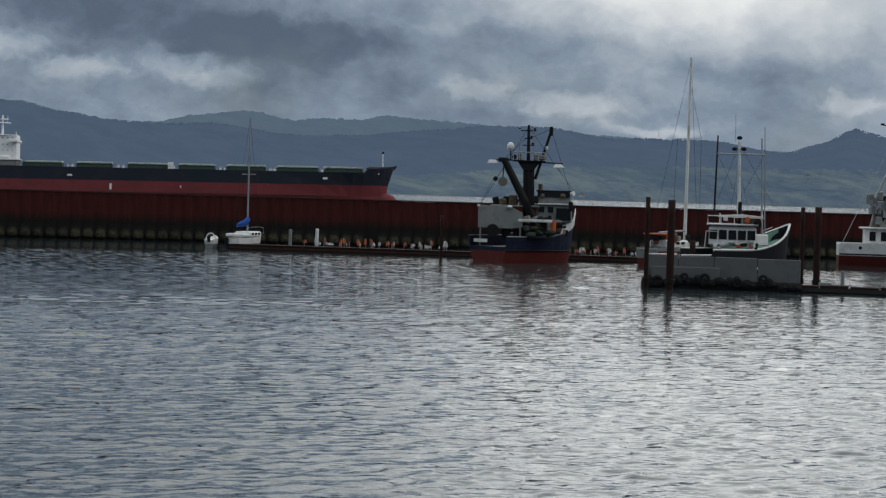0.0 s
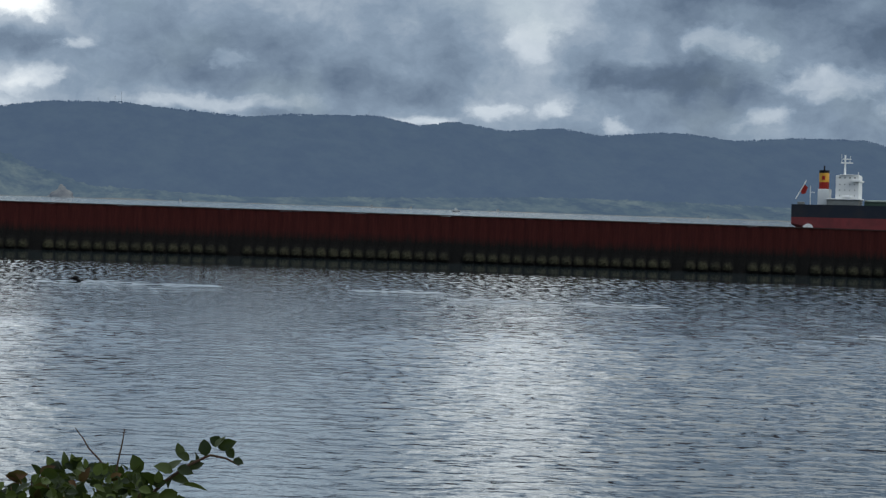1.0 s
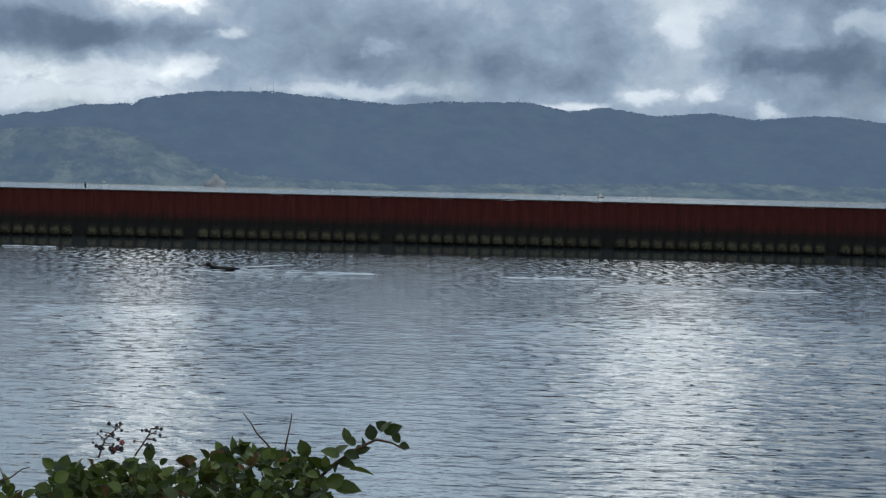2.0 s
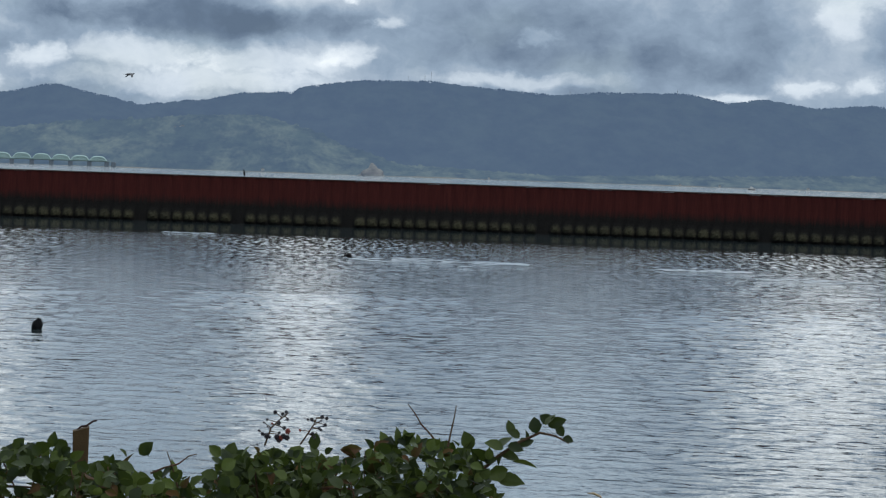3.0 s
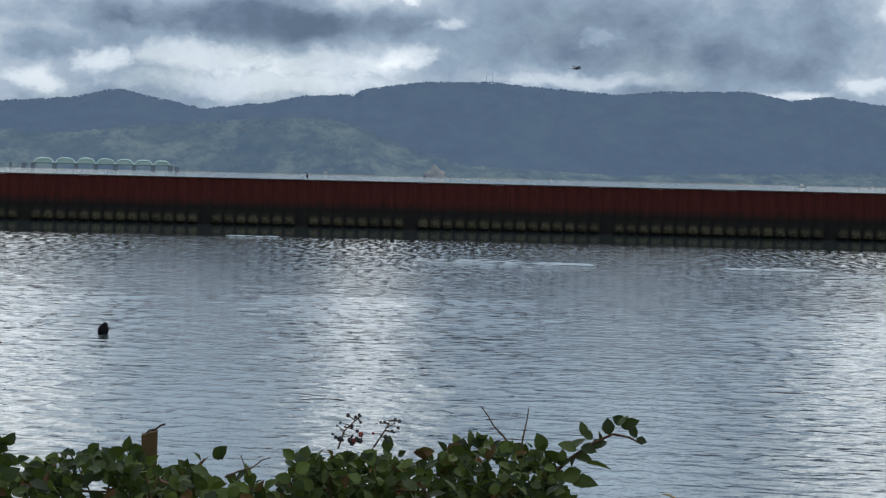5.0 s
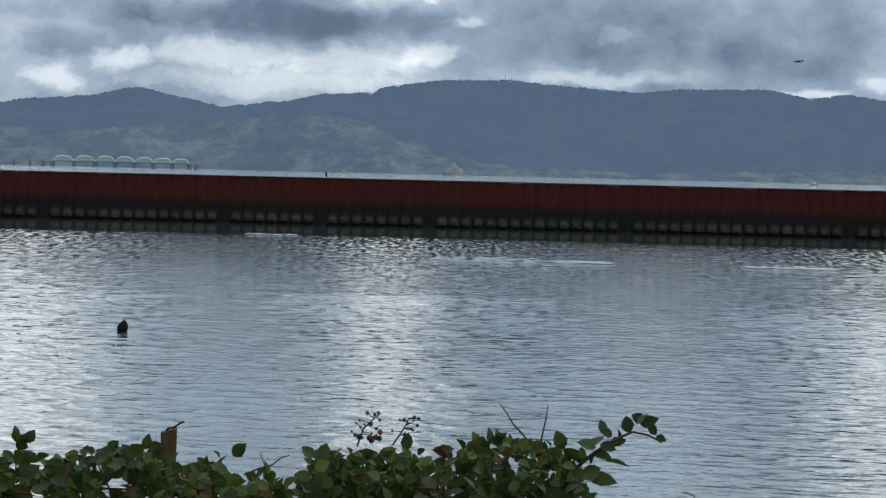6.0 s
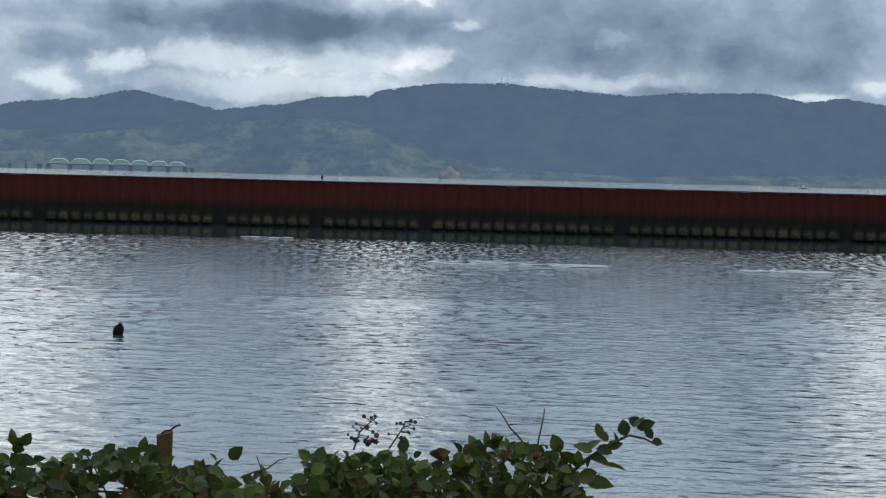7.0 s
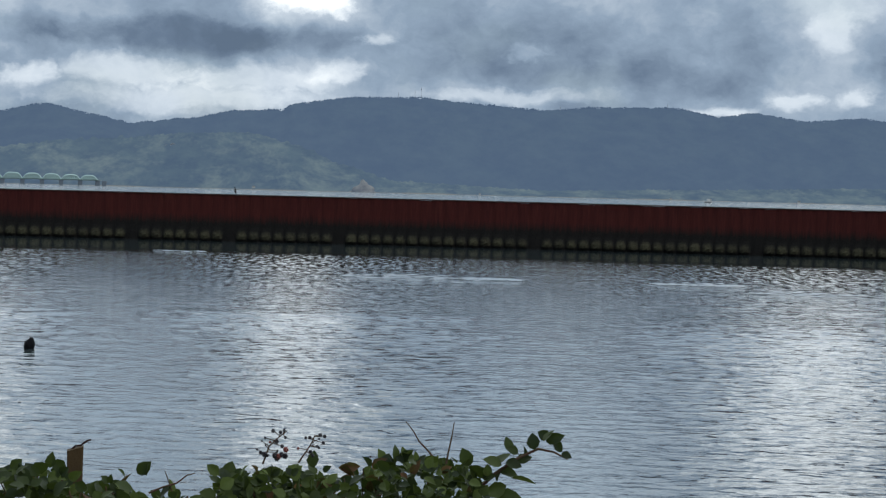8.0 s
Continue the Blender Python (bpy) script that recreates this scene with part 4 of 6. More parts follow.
def guest_dock():
    """The long low float along the breakwater, with its marker flags."""
    a, b = polar(24.75, 217.5), polar(35.6, 212.0)
    length, head = (b - a).length, math.atan2(b.y - a.y, b.x - a.x)
    d = thing("floating_dock", Matrix.Translation(a) @ Matrix.Rotation(head, 4, "Z"), "long low dark timber floating dock", "dock")
    n = int(length / 2.4)
    for k in range(n):
        part("deck_panel", box((2.36, 2.0, 0.16), (k * 2.4 + 1.2, 0, 0.42), 0.02), TIMBER, d)
    part("float_log", rod((0, -0.8, 0.1), (length, -0.8, 0.1), 0.26, None, 8), TIMBER, d)
    part("float_log", rod((0, 0.8, 0.1), (length, 0.8, 0.1), 0.26, None, 8), TIMBER, d)
    rng = random.Random(9)
    mesh_flag = []
    for k in range(4):
        pole = rod((0, 0, 0), (0.03 * (k - 1), 0, 0.9), 0.03, None, 5)
        me = bpy.data.meshes.new("pole")
        pole.to_mesh(me)
        me.materials.append(GALV)
        w = 0.12 + 0.05 * k
        flag = plate([(-w, 0, 0.30), (w * 0.9, 0.05, 0.34 + 0.04 * k), (w * 0.6, 0.08, 0.75), (-w * 0.7, 0, 0.95 - 0.05 * k)], 0.06, (0, 1, 0))
        bmesh.ops.recalc_face_normals(flag, faces=flag.faces)
        mo, mw = bpy.data.meshes.new("pennant"), bpy.data.meshes.new("pennant")
        flag.to_mesh(mo)
        flag.to_mesh(mw)
        mo.materials.append(ORANGE)
        mw.materials.append(WHITE)
        mesh_flag.append((me, mo, mw))
        pole.free(), flag.free()
    s = 7.0
    M = d.matrix_basis
    while s < length - 1:
        az = math.degrees(math.atan2(*(M @ Vector((s, 0, 0))).xy))
        if not 30.2 < az < 32.9:
            me, mo, mw = mesh_flag[rng.randrange(4)]
            white = rng.random() < 0.5
            f = thing("marker_flag", M @ Matrix.Translation((s, rng.uniform(0.3, 0.85), 0.5)) @ Matrix.Rotation(rng.uniform(-0.9, 0.9), 4, "Z") @ Matrix.Rotation(rng.uniform(-0.35, 0.35), 4, "Y") @ Matrix.Diagonal((rng.uniform(0.6, 1.1), 1, rng.uniform(0.45, 1.05), 1)), "small white marker flag on the dock" if white else "small orange marker flag on the dock", "flag", "flags on the dock")
            for name, data in (("pole", me), ("pennant", mw if white else mo)):
                o = new(name, data)
                o.parent = f
        s += rng.choice((0.14, 0.2, 0.3, 0.5, 0.9))
    for s, h, mat, lab in ((5.6, 1.45, GREY, "grey"), (8.2, 1.6, WHITE, "white")):
        p = thing("mooring_post", M @ Matrix.Translation((s, 0.6, 0.5)), lab + " painted mooring post on the dock", "post", "posts on the dock")
        part("shaft", rod((0, 0, 0), (0, 0, h), 0.16, None, 10), mat, p)
        part("cap", ball((0, 0, h), 0.17, (1, 1, 0.5)), mat, p)
    return d


def piling(az, dist, top, r, material=TIMBER, label="tall dark creosoted timber piling"):
    p = thing("piling", Matrix.Translation(polar(az, dist)), label, "piling", "pilings in the basin")
    rings = []
    for k in range(9):
        z = -2 + (top + 2) * k / 8
        rings.append([(r * (1.05 - 0.008 * z) * (1 + 0.05 * noise.noise(Vector((math.cos(a) * 2, math.sin(a) * 2 + az, z)))) * math.cos(a), r * (1.05 - 0.008 * z) * math.sin(a), z) for a in np.linspace(0, 2 * math.pi, 13)[:-1]])
    part("shaft", loft(rings), material, p, smooth=True)
    part("pile_hoop", rod((0, 0, 0.5), (0, 0, 0.75), r * 1.35, None, 12), RUBBER, p)
    return p


def seiner():
    """A purse seiner seen from its quarter, stern towards the shore."""
    s = thing("fishing_seiner", facing(31.95, 201), "blue and red steel fishing seiner with a heavy boom", "fishing boat")
    bow = Matrix.Rotation(radians(52), 4, "Z")
    up, low = hull_rings(12.4, 5.3, 2.3, 1.75, 1.2, 0.80, 14, 0.9)
    base = Matrix.Translation((-0.4, 0, 0)) @ bow @ Matrix.Translation((-3.4, 0, 0))

    def turned(rings, k=1.0):
        return [[tuple(base @ Vector(p)) for p in r] for r in rings]
    part("upper_hull", loft(turned(up)), BLUE_PAINT, s, "worn navy blue topsides")
    part("lower_hull", loft(turned(low)), RED, s, "dull red bottom paint")
    part("rubbing_strake", wire([Vector(r[1]) + Vector((0, -0.03, 0.05)) for r in turned(up)], 0.09), BLACK, s)
    part("bulwark_cap", wire([r[0] for r in turned(up)], 0.06), GREY, s)
    part("bulwark_cap", wire([r[3] for r in turned(up)], 0.06), GREY, s)
    fl = turned(up)[8:]
    bul = loft([[r[0], Vector(r[0]) + Vector((0.12, -0.12, 0.85)), Vector(r[0]) + Vector((0.16, -0.02, 0.85)), Vector(r[0]) + Vector((0.1, 0.1, 0))] for r in fl])
    part("bow_bulwark", bul, WHITE, s, "white flared bow bulwark")
    # aft shelter and net reel
    part("aft_shelter", plate([(-3.4, -2.3, 3.05), (-0.6, -2.3, 3.0), (0.5, -2.3, 3.15), (0.5, -2.3, 4.4), (-0.6, -2.3, 4.95), (-3.45, -2.3, 5.0)], 2.2, (0, 1, 0)), GREY, s, "grey plywood aft shelter")
    part("shelter_lamp", ball((-3.4, -2.4, 4.95), 0.13), WHITE, s)
    part("shelter_lamp", ball((-0.65, -2.4, 4.9), 0.2, (1.3, 1, 0.7)), WHITE, s)
    reel = part("net_reel", rod((-2.1, -3.0, 2.8), (-2.1, -1.8, 2.8), 0.42, None, 12), BLACK, s, "black net reel")
    for y in (-3.0, -1.8):
        part("reel_flange", rod((-2.1, y - 0.03, 2.8), (-2.1, y + 0.03, 2.8), 0.58, None, 14), RUBBER, reel)
    part("shelter_post", rod((-3.2, -2.2, 1.5), (-3.2, -2.2, 3.1), 0.08, None, 6), GREY, s)
    part("shelter_post", rod((0.3, -2.2, 1.5), (0.3, -2.2, 3.1), 0.08, None, 6), GREY, s)
    # net heap and gear on deck
    rng = random.Random(4)
    net = bmesh.new()
    for _ in range(26):
        ball((rng.uniform(0.8, 3.4), rng.uniform(-2.4, -1.0), 2.3 + rng.uniform(0, 0.8)), rng.uniform(0.18, 0.42), (1.2, 1, 0.7), net, 8)
    part("net_heap", net, paint("green_netting", (0.045, 0.055, 0.045), 0.9, 0, 0.5, 4.0, 0.8), s, "heap of dark green netting")
    part("deck_barrel", rod((3.2, -2.2, 2.9), (3.2, -2.2, 3.8), 0.26, None, 10), ORANGE, s, "orange plastic barrel")
    # wheelhouse
    w = part("wheelhouse", box((3.1, 3.0, 1.6), (3.3, 1.0, 4.4), 0.1), GREY, s, "weathered grey wheelhouse")
    for x in (2.15, 2.95):
        part("window", box((0.5, 0.05, 0.5), (x, -0.52, 4.75)), GLASS, w)
    # a solid dark panel: the doorway's inner shade is put in as colour
    part("door_opening", box((1.3, 0.05, 1.1), (4.1, -0.52, 4.35)), GLASS, w, "dark panel standing for the shade of an open doorway")
    part("upper_deck", box((3.6, 3.4, 0.14), (3.35, 1.0, 5.25), 0.03), WHITE, w)
    fb = part("flying_bridge", box((3.0, 2.2, 0.55), (3.2, 1.0, 5.6), 0.06), GREY, s, "open flying bridge")
    for x in (1.9, 2.8, 3.7, 4.6):
        part("roof_post", rod((x, -0.05, 5.8), (x, -0.05, 6.35), 0.05, None, 5), WHITE, fb)
    part("bridge_roof", box((3.1, 2.4, 0.14), (3.2, 1.0, 6.4), 0.04), TIMBER, fb, "dark roof")
    part("searchlight", rod((4.75, -0.2, 6.2), (4.95, -0.4, 6.25), 0.18, 0.22, 10), WHITE, fb)
    for x, z, sx, sz in ((-1.3, 5.35, 0.7, 0.6), (-0.4, 5.5, 0.8, 0.9), (0.5, 5.3, 0.6, 0.5), (2.2, 5.95, 0.4, 0.4), (4.0, 6.0, 0.5, 0.4)):
        part("deck_gear", box((sx, 0.6, sz), (x, -0.2, z), 0.12, ), paint("rusty_gear", (0.11, 0.075, 0.05), 0.85, 0.2, 0.5, 3.0, 0.5, dirt=(0.22, 0.2, 0.17)), s, "rust-brown deck gear")
    part("boat_deck", box((4.4, 2.6, 0.16), (-0.2, 0.4, 5.0), 0.03), GREY, s)
    for x, z, sx, sz, mat in ((-2.4, 3.6, 0.5, 0.9, BLACK), (1.2, 3.3, 0.9, 1.0, BLACK), (2.3, 3.4, 0.7, 0.7, STEEL_DARK), (0.2, 2.6, 1.0, 0.8, BLACK), (1.6, 5.6, 0.5, 0.7, STEEL_DARK), (4.7, 5.1, 0.4, 0.9, BLACK), (-0.9, 2.7, 0.8, 0.9, STEEL_DARK)):
        part("machinery", box((sx, 0.8, sz), (x, -1.5, z), 0.1), mat, s, "black deck machinery")
    part("rail_stanchion", wire([(1.7, -0.1, 5.3), (1.7, -0.1, 6.1), (4.9, -0.1, 6.1), (4.9, -0.1, 5.3)], 0.04), WHITE, s)
    # stern lettering and the clutter of the working deck
    part("name_bar", box((1.5, 0.05, 0.3), (-3.15, -2.30, 1.9), turn=Matrix.Rotation(radians(-38), 4, "Z")), WHITE, s, "pale lettering seen as a plain bar")
    rust_gear, buff = MATS["rusty_gear"], paint("weathered_buff", (0.24, 0.21, 0.16), 0.8, 0, 0.4, 2.0, 0.3)
    for _ in range(34):
        x = rng.uniform(0.4, 4.6)
        low_z = 2.6 if x > 1.2 else 3.0
        part("deck_gear", box((rng.uniform(0.15, 0.7), rng.uniform(0.2, 0.5), rng.uniform(0.15, 0.6)), (x, rng.uniform(-2.2, -1.3), rng.uniform(low_z, 4.0)), 0.05, turn=Matrix.Rotation(rng.uniform(-0.5, 0.5), 4, "Y")), rng.choice((BLACK, STEEL_DARK, STEEL_DARK, rust_gear, buff, GREY)), s)
    for x in (-1.9, -1.0, -0.2, 0.4):
        part("boat_deck_gear", box((0.6, 0.6, rng.uniform(0.5, 1.0)), (x, 0.2, 5.4), 0.1, turn=Matrix.Rotation(rng.uniform(-0.4, 0.4), 4, "Y")), rng.choice((rust_gear, buff, STEEL_DARK)), s)
    part("stack", rod((2.0, 0.2, 5.2), (2.0, 0.2, 7.0), 0.2, 0.18, 8), rust_gear, s, "rust-brown exhaust stack")
    part("bridge_windshield", box((2.9, 0.06, 0.5), (3.2, -0.15, 6.1), 0.02), GLASS, s, "dark windshield")
    # mast, platform, booms
    m = part("mast_column", rod((1.0, 0, 3.0), (0.85, 0, 9.0), 0.52, 0.44, 12), STEEL_DARK, s, "thick dark steel mast")
    part("mast_ladder", wire([(1.45, -0.45, 4.5), (1.35, -0.45, 8.9)], 0.05), STEEL_DARK, m)
    pf = part("crosstree_platform", box((2.9, 1.4, 0.12), (0.9, 0, 9.0), 0.03), STEEL_DARK, s)
    for x in np.linspace(-0.5, 2.3, 6):
        part("rail_post", rod((x, -0.65, 9.0), (x, -0.65, 9.75), 0.035, None, 5), GALV, pf)
    part("rail", rod((-0.5, -0.65, 9.75), (2.3, -0.65, 9.75), 0.04, None, 5), GALV, pf)
    for x in (-0.4, 0.1, 1.5, 1.9, 2.2):
        part("platform_gear", box((rng.uniform(0.3, 0.5), 0.5, rng.uniform(0.35, 0.7)), (x, -0.3, 9.35), 0.08), rng.choice((STEEL_DARK, GREY, buff)), pf)
    part("mast_cheek", plate([(0.42, -0.5, 8.2), (1.35, -0.5, 8.2), (1.9, -0.5, 8.95), (-0.1, -0.5, 8.95)], 0.9, (0, 1, 0)), STEEL_DARK, m)
    tm = part("topmast", rod((0.85, 0, 9.0), (0.8, 0, 12.2), 0.17, 0.11, 8), STEEL_DARK, s)
    for z, k in ((10.4, 0.5), (11.0, 0.35), (11.7, 0.7)):
        part("mast_arm", rod((0.8 - k, -0.1, z), (0.8 + k, -0.1, z), 0.05, None, 5), STEEL_DARK, tm)
        part("mast_lamp", ball((0.8 + k * 0.8, -0.1, z + 0.15), 0.12), BLACK, tm)
    part("whip_aerial", rod((1.35, 0, 9.2), (1.3, 0, 12.0), 0.025, None, 4), GALV, s)
    part("whip_aerial", rod((0.05, 0, 9.2), (0.0, 0, 11.9), 0.03, None, 4), GALV, s)
    part("aerial_dome", ball((0.0, 0, 11.95), 0.15, (1.2, 1.2, 0.7)), GREY, s)
    part("radome", ball((-0.75, -0.2, 10.25), 0.36, (0.9, 0.9, 1.1), n=14), WHITE, s, "white satellite dome", smooth=True)
    part("radome_post", rod((-0.7, -0.2, 9.0), (-0.75, -0.2, 9.95), 0.06, None, 6), STEEL_DARK, s)
    part("main_boom", rod((1.45, -0.7, 3.9), (-1.25, -1.0, 9.0), 0.40, 0.30, 10), STEEL_DARK, s, "heavy dark boom")
    part("boom_head", box((0.9, 0.4, 0.4), (-1.35, -1.0, 9.05), 0.08), STEEL_DARK, s)
    part("power_block", rod((-1.35, -1.2, 7.1), (-1.35, -0.8, 7.1), 0.42, 0.42, 12), paint("worn_block", (0.16, 0.15, 0.13), 0.6, 0.2), s, "hanging power block")
    part("block_sheave", rod((-2.0, -1.1, 7.35), (-2.0, -0.9, 7.35), 0.22, None, 10), BLACK, s)
    part("block_line", wire([(-1.3, -1, 8.9), (-1.35, -1, 7.5)], 0.05), STEEL_DARK, s)
    part("jib_boom", rod((1.5, -0.2, 7.4), (2.85, -0.2, 11.9), 0.13, 0.12, 8), STEEL_DARK, s)
    part("jib_head", box((0.35, 0.3, 0.8), (2.8, -0.2, 11.7), 0.06), STEEL_DARK, s)
    part("jib_lamp", ball((2.45, -0.35, 10.15), 0.16, (0.8, 0.8, 1.3)), WHITE, s)
    part("light_arm", rod((0.5, -0.3, 9.05), (-2.3, -0.3, 9.05), 0.06, None, 6), STEEL_DARK, s)
    part("light_arm", rod((1.2, -0.3, 8.95), (3.9, -0.3, 8.85), 0.06, None, 6), STEEL_DARK, s)
    for x, z in ((-2.3, 8.95), (3.55, 8.7)):
        part("work_light", plate([(x - 0.5, -0.6, z - 0.2), (x + 0.5, -0.6, z - 0.2), (x + 0.25, -0.45, z + 0.1), (x - 0.3, -0.45, z + 0.1)], 0.4, (0, 1, 0)), WHITE, s, "white work light hood")
    part("side_rail", box((3.0, 0.12, 0.25), (1.6, -2.6, 3.75), 0.03), WHITE, s, "white painted rail")
    for a, b in (((0.8, 0, 12), (5.0, 0.5, 6.4)), ((0.8, 0, 12), (-3.3, -1, 5)), ((2.8, -0.2, 11.9), (0.85, 0, 11)), ((-1.3, -1, 9.1), (0.8, 0, 11.2)), ((2.8, -0.2, 11.9), (4.6, 0, 6.4)), ((-2.2, -1, 7.3), (-3.3, -2, 5))):
        part("rigging_line", rod(a, b, 0.018, None, 4), STEEL_DARK, s)


def trawler():
    s = thing("fishing_trawler", facing(37.55, 175, -0.25), "small dark-hulled fishing trawler with a white house", "fishing boat")
    turn = Matrix.Translation((-0.2, 0, 0)) @ Matrix.Rotation(radians(48), 4, "Z") @ Matrix.Translation((-4.4, 0, 0))
    up, low = hull_rings(10.5, 4.0, 2.55, 2.0, 0.9, 0.85, 14, 0.8)

    def turned(rings):
        return [[tuple(turn @ Vector(p)) for p in r] for r in rings]
    part("upper_hull", loft(turned(up)), BLACK, s, "black hull topsides")
    part("lower_hull", loft(turned(low)), paint("bottom_green", (0.03, 0.06, 0.05), 0.7), s)
    cap = turned(up)
    part("gunwale", wire([r[0] for r in cap], 0.09), WHITE, s, "white gunwale")
    part("gunwale", wire([r[3] for r in cap], 0.09), WHITE, s, "white gunwale")
    fore = turned([[(x, i, z), (x, j, w), (x, -j, w), (x, -i, z)] for x, i, z, j, w in ((r[4][0], r[4][1] * 0.94, r[4][2] - 0.02, r[5][1] * 0.93, r[5][2] + 0.06) for r in up[6:-1])])
    part("foredeck", loft(fore, caps=False, closed=False), paint("deck_sea_green", (0.16, 0.28, 0.22), 0.7, 0, 0.3, 2.0), s, "sea-green foredeck and inner bulwark")
    part("boot_stripe", wire([Vector(r[1]) + Vector((0, -0.05, 0)) for r in cap[4:]], 0.10), WHITE, s)
    h = part("wheelhouse", box((3.6, 2.4, 1.5), (-0.5, 0, 3.55), 0.12), WHITE, s, "white wheelhouse")
    for k in range(5):
        part("window", box((0.60, 0.05, 0.72), (-1.95 + k * 0.72, -1.22, 3.66), 0.02), GLASS, h)
    part("roof", box((4.2, 2.9, 0.14), (-0.4, 0, 4.45), 0.05), WHITE, h)
    part("roof_locker", box((1.2, 0.8, 0.35), (0.6, 0, 4.7), 0.06), GREY, h)
    rng = random.Random(33)
    part("roof_rail", wire([(-2.4, -1.4, 4.5), (-2.4, -1.4, 5.1), (1.6, -1.4, 5.1), (1.6, -1.4, 4.5)], 0.04), WHITE, h)
    for x in (-1.4, -0.4, 0.6):
        part("rail_post", rod((x, -1.4, 4.5), (x, -1.4, 5.1), 0.035, None, 5), WHITE, h)
    part("canopy", plate([(-1.7, -0.9, 5.0), (1.9, -0.9, 4.95), (1.7, -0.9, 5.1), (0.1, -0.9, 5.25), (-1.5, -0.9, 5.15)], 1.8, (0, 1, 0)), WHITE, s, "white canopy over the steering position")
    for x in (-1.5, 0.2, 1.7):
        part("canopy_post", rod((x, -0.6, 4.5), (x, -0.6, 5.3), 0.05, None, 6), WHITE, s)
    for _ in range(16):
        part("deck_gear", box((rng.uniform(0.15, 0.55), 0.35, rng.uniform(0.15, 0.5)), (rng.uniform(-2.6, 1.7), -1.35, rng.choice((rng.uniform(2.75, 3.1), rng.uniform(4.6, 4.95)))), 0.04, turn=Matrix.Rotation(rng.uniform(-0.4, 0.4), 4, "Y")), rng.choice((WHITE, GREY, STEEL_DARK, BLACK, ORANGE, GALV)), s)
    part("bow_cabin", box((1.5, 1.6, 0.9), (1.2, 0.6, 3.3), 0.1, turn=Matrix.Rotation(radians(48), 4, "Z")), WHITE, s)
    part("aft_rail", wire([(-2.6, -1.2, 2.6), (-2.5, -1.2, 3.9), (-1.6, -1.3, 3.9), (-1.7, -1.3, 2.6)], 0.05), WHITE, s)
    part("name_bar", box((1.3, 0.05, 0.28), (-1.1, -2.72, 1.95), turn=Matrix.Rotation(radians(48), 4, "Z")), WHITE, s, "pale lettering seen as a plain bar")
    m = part("mast", rod((-0.05, 0, 4.4), (-0.2, 0, 10.8), 0.13, 0.11, 8), WHITE, s, "pale mast")
    part("mast_foot", rod((-0.05, -0.3, 3.4), (0.0, -0.3, 6.2), 0.16, 0.14, 8), BLACK, s)
    part("crossbar", rod((-1.85, 0, 9.85), (1.75, 0, 9.85), 0.06, None, 6), GALV, m)
    for x, z in ((-0.55, 10.25), (0.15, 10.25), (-0.2, 11.1)):
        part("deck_lamp", ball((x, -0.1, z), 0.19, (1.2, 1, 0.8)), BLACK, m)
    for x0, x1, z in ((-2.0, -1.85, 11.25), (1.75, 1.5, 11.1)):
        part("outrigger_pole", rod((x0, 0.3, 3.2), (x1, 0.2, z), 0.09, 0.06, 7), STEEL_DARK if x0 < 0 else GALV, s)
    part("aft_mast", rod((1.95, 0.4, 3.5), (1.7, 0.4, 12.0), 0.05, 0.03, 6), GALV, s)
    part("yardarm", rod((1.4, 0.3, 6.9), (2.2, 0.3, 6.9), 0.04, None, 5), GALV, s)
    part("whip_aerial", rod((-0.5, 0.2, 10.8), (-0.55, 0.2, 12.9), 0.018, None, 4), GALV, s)
    for a, b in (((-0.2, 0, 10.7), (3.4, -1.8, 4.4)), ((-0.2, 0, 10.7), (-3.0, 0.8, 2.6)), ((-1.85, 0, 9.85), (-0.2, 0, 6.5)), ((1.75, 0, 9.85), (0, 0, 6.5)), ((-0.2, 0, 9.0), (-0.9, -0.9, 4.5)), ((-0.2, 0, 9.0), (0.9, -0.9, 4.5))):
        part("stay", rod(a, b, 0.010, None, 4), STEEL_DARK, s)
    part("deck_rail", wire([(1.6, 0.6, 3.0), (1.7, 0.7, 4.0), (2.5, 1.6, 4.3)], 0.04), GALV, s)
    part("rolled_hose", rod((1.5, 1.2, 3.35), (2.0, 1.7, 3.6), 0.13, None, 8), BLUE_CLOTH, s)
    part("white_bag", box((0.8, 0.3, 0.2), (1.5, 0.9, 3.2), 0.06), WHITE, s)


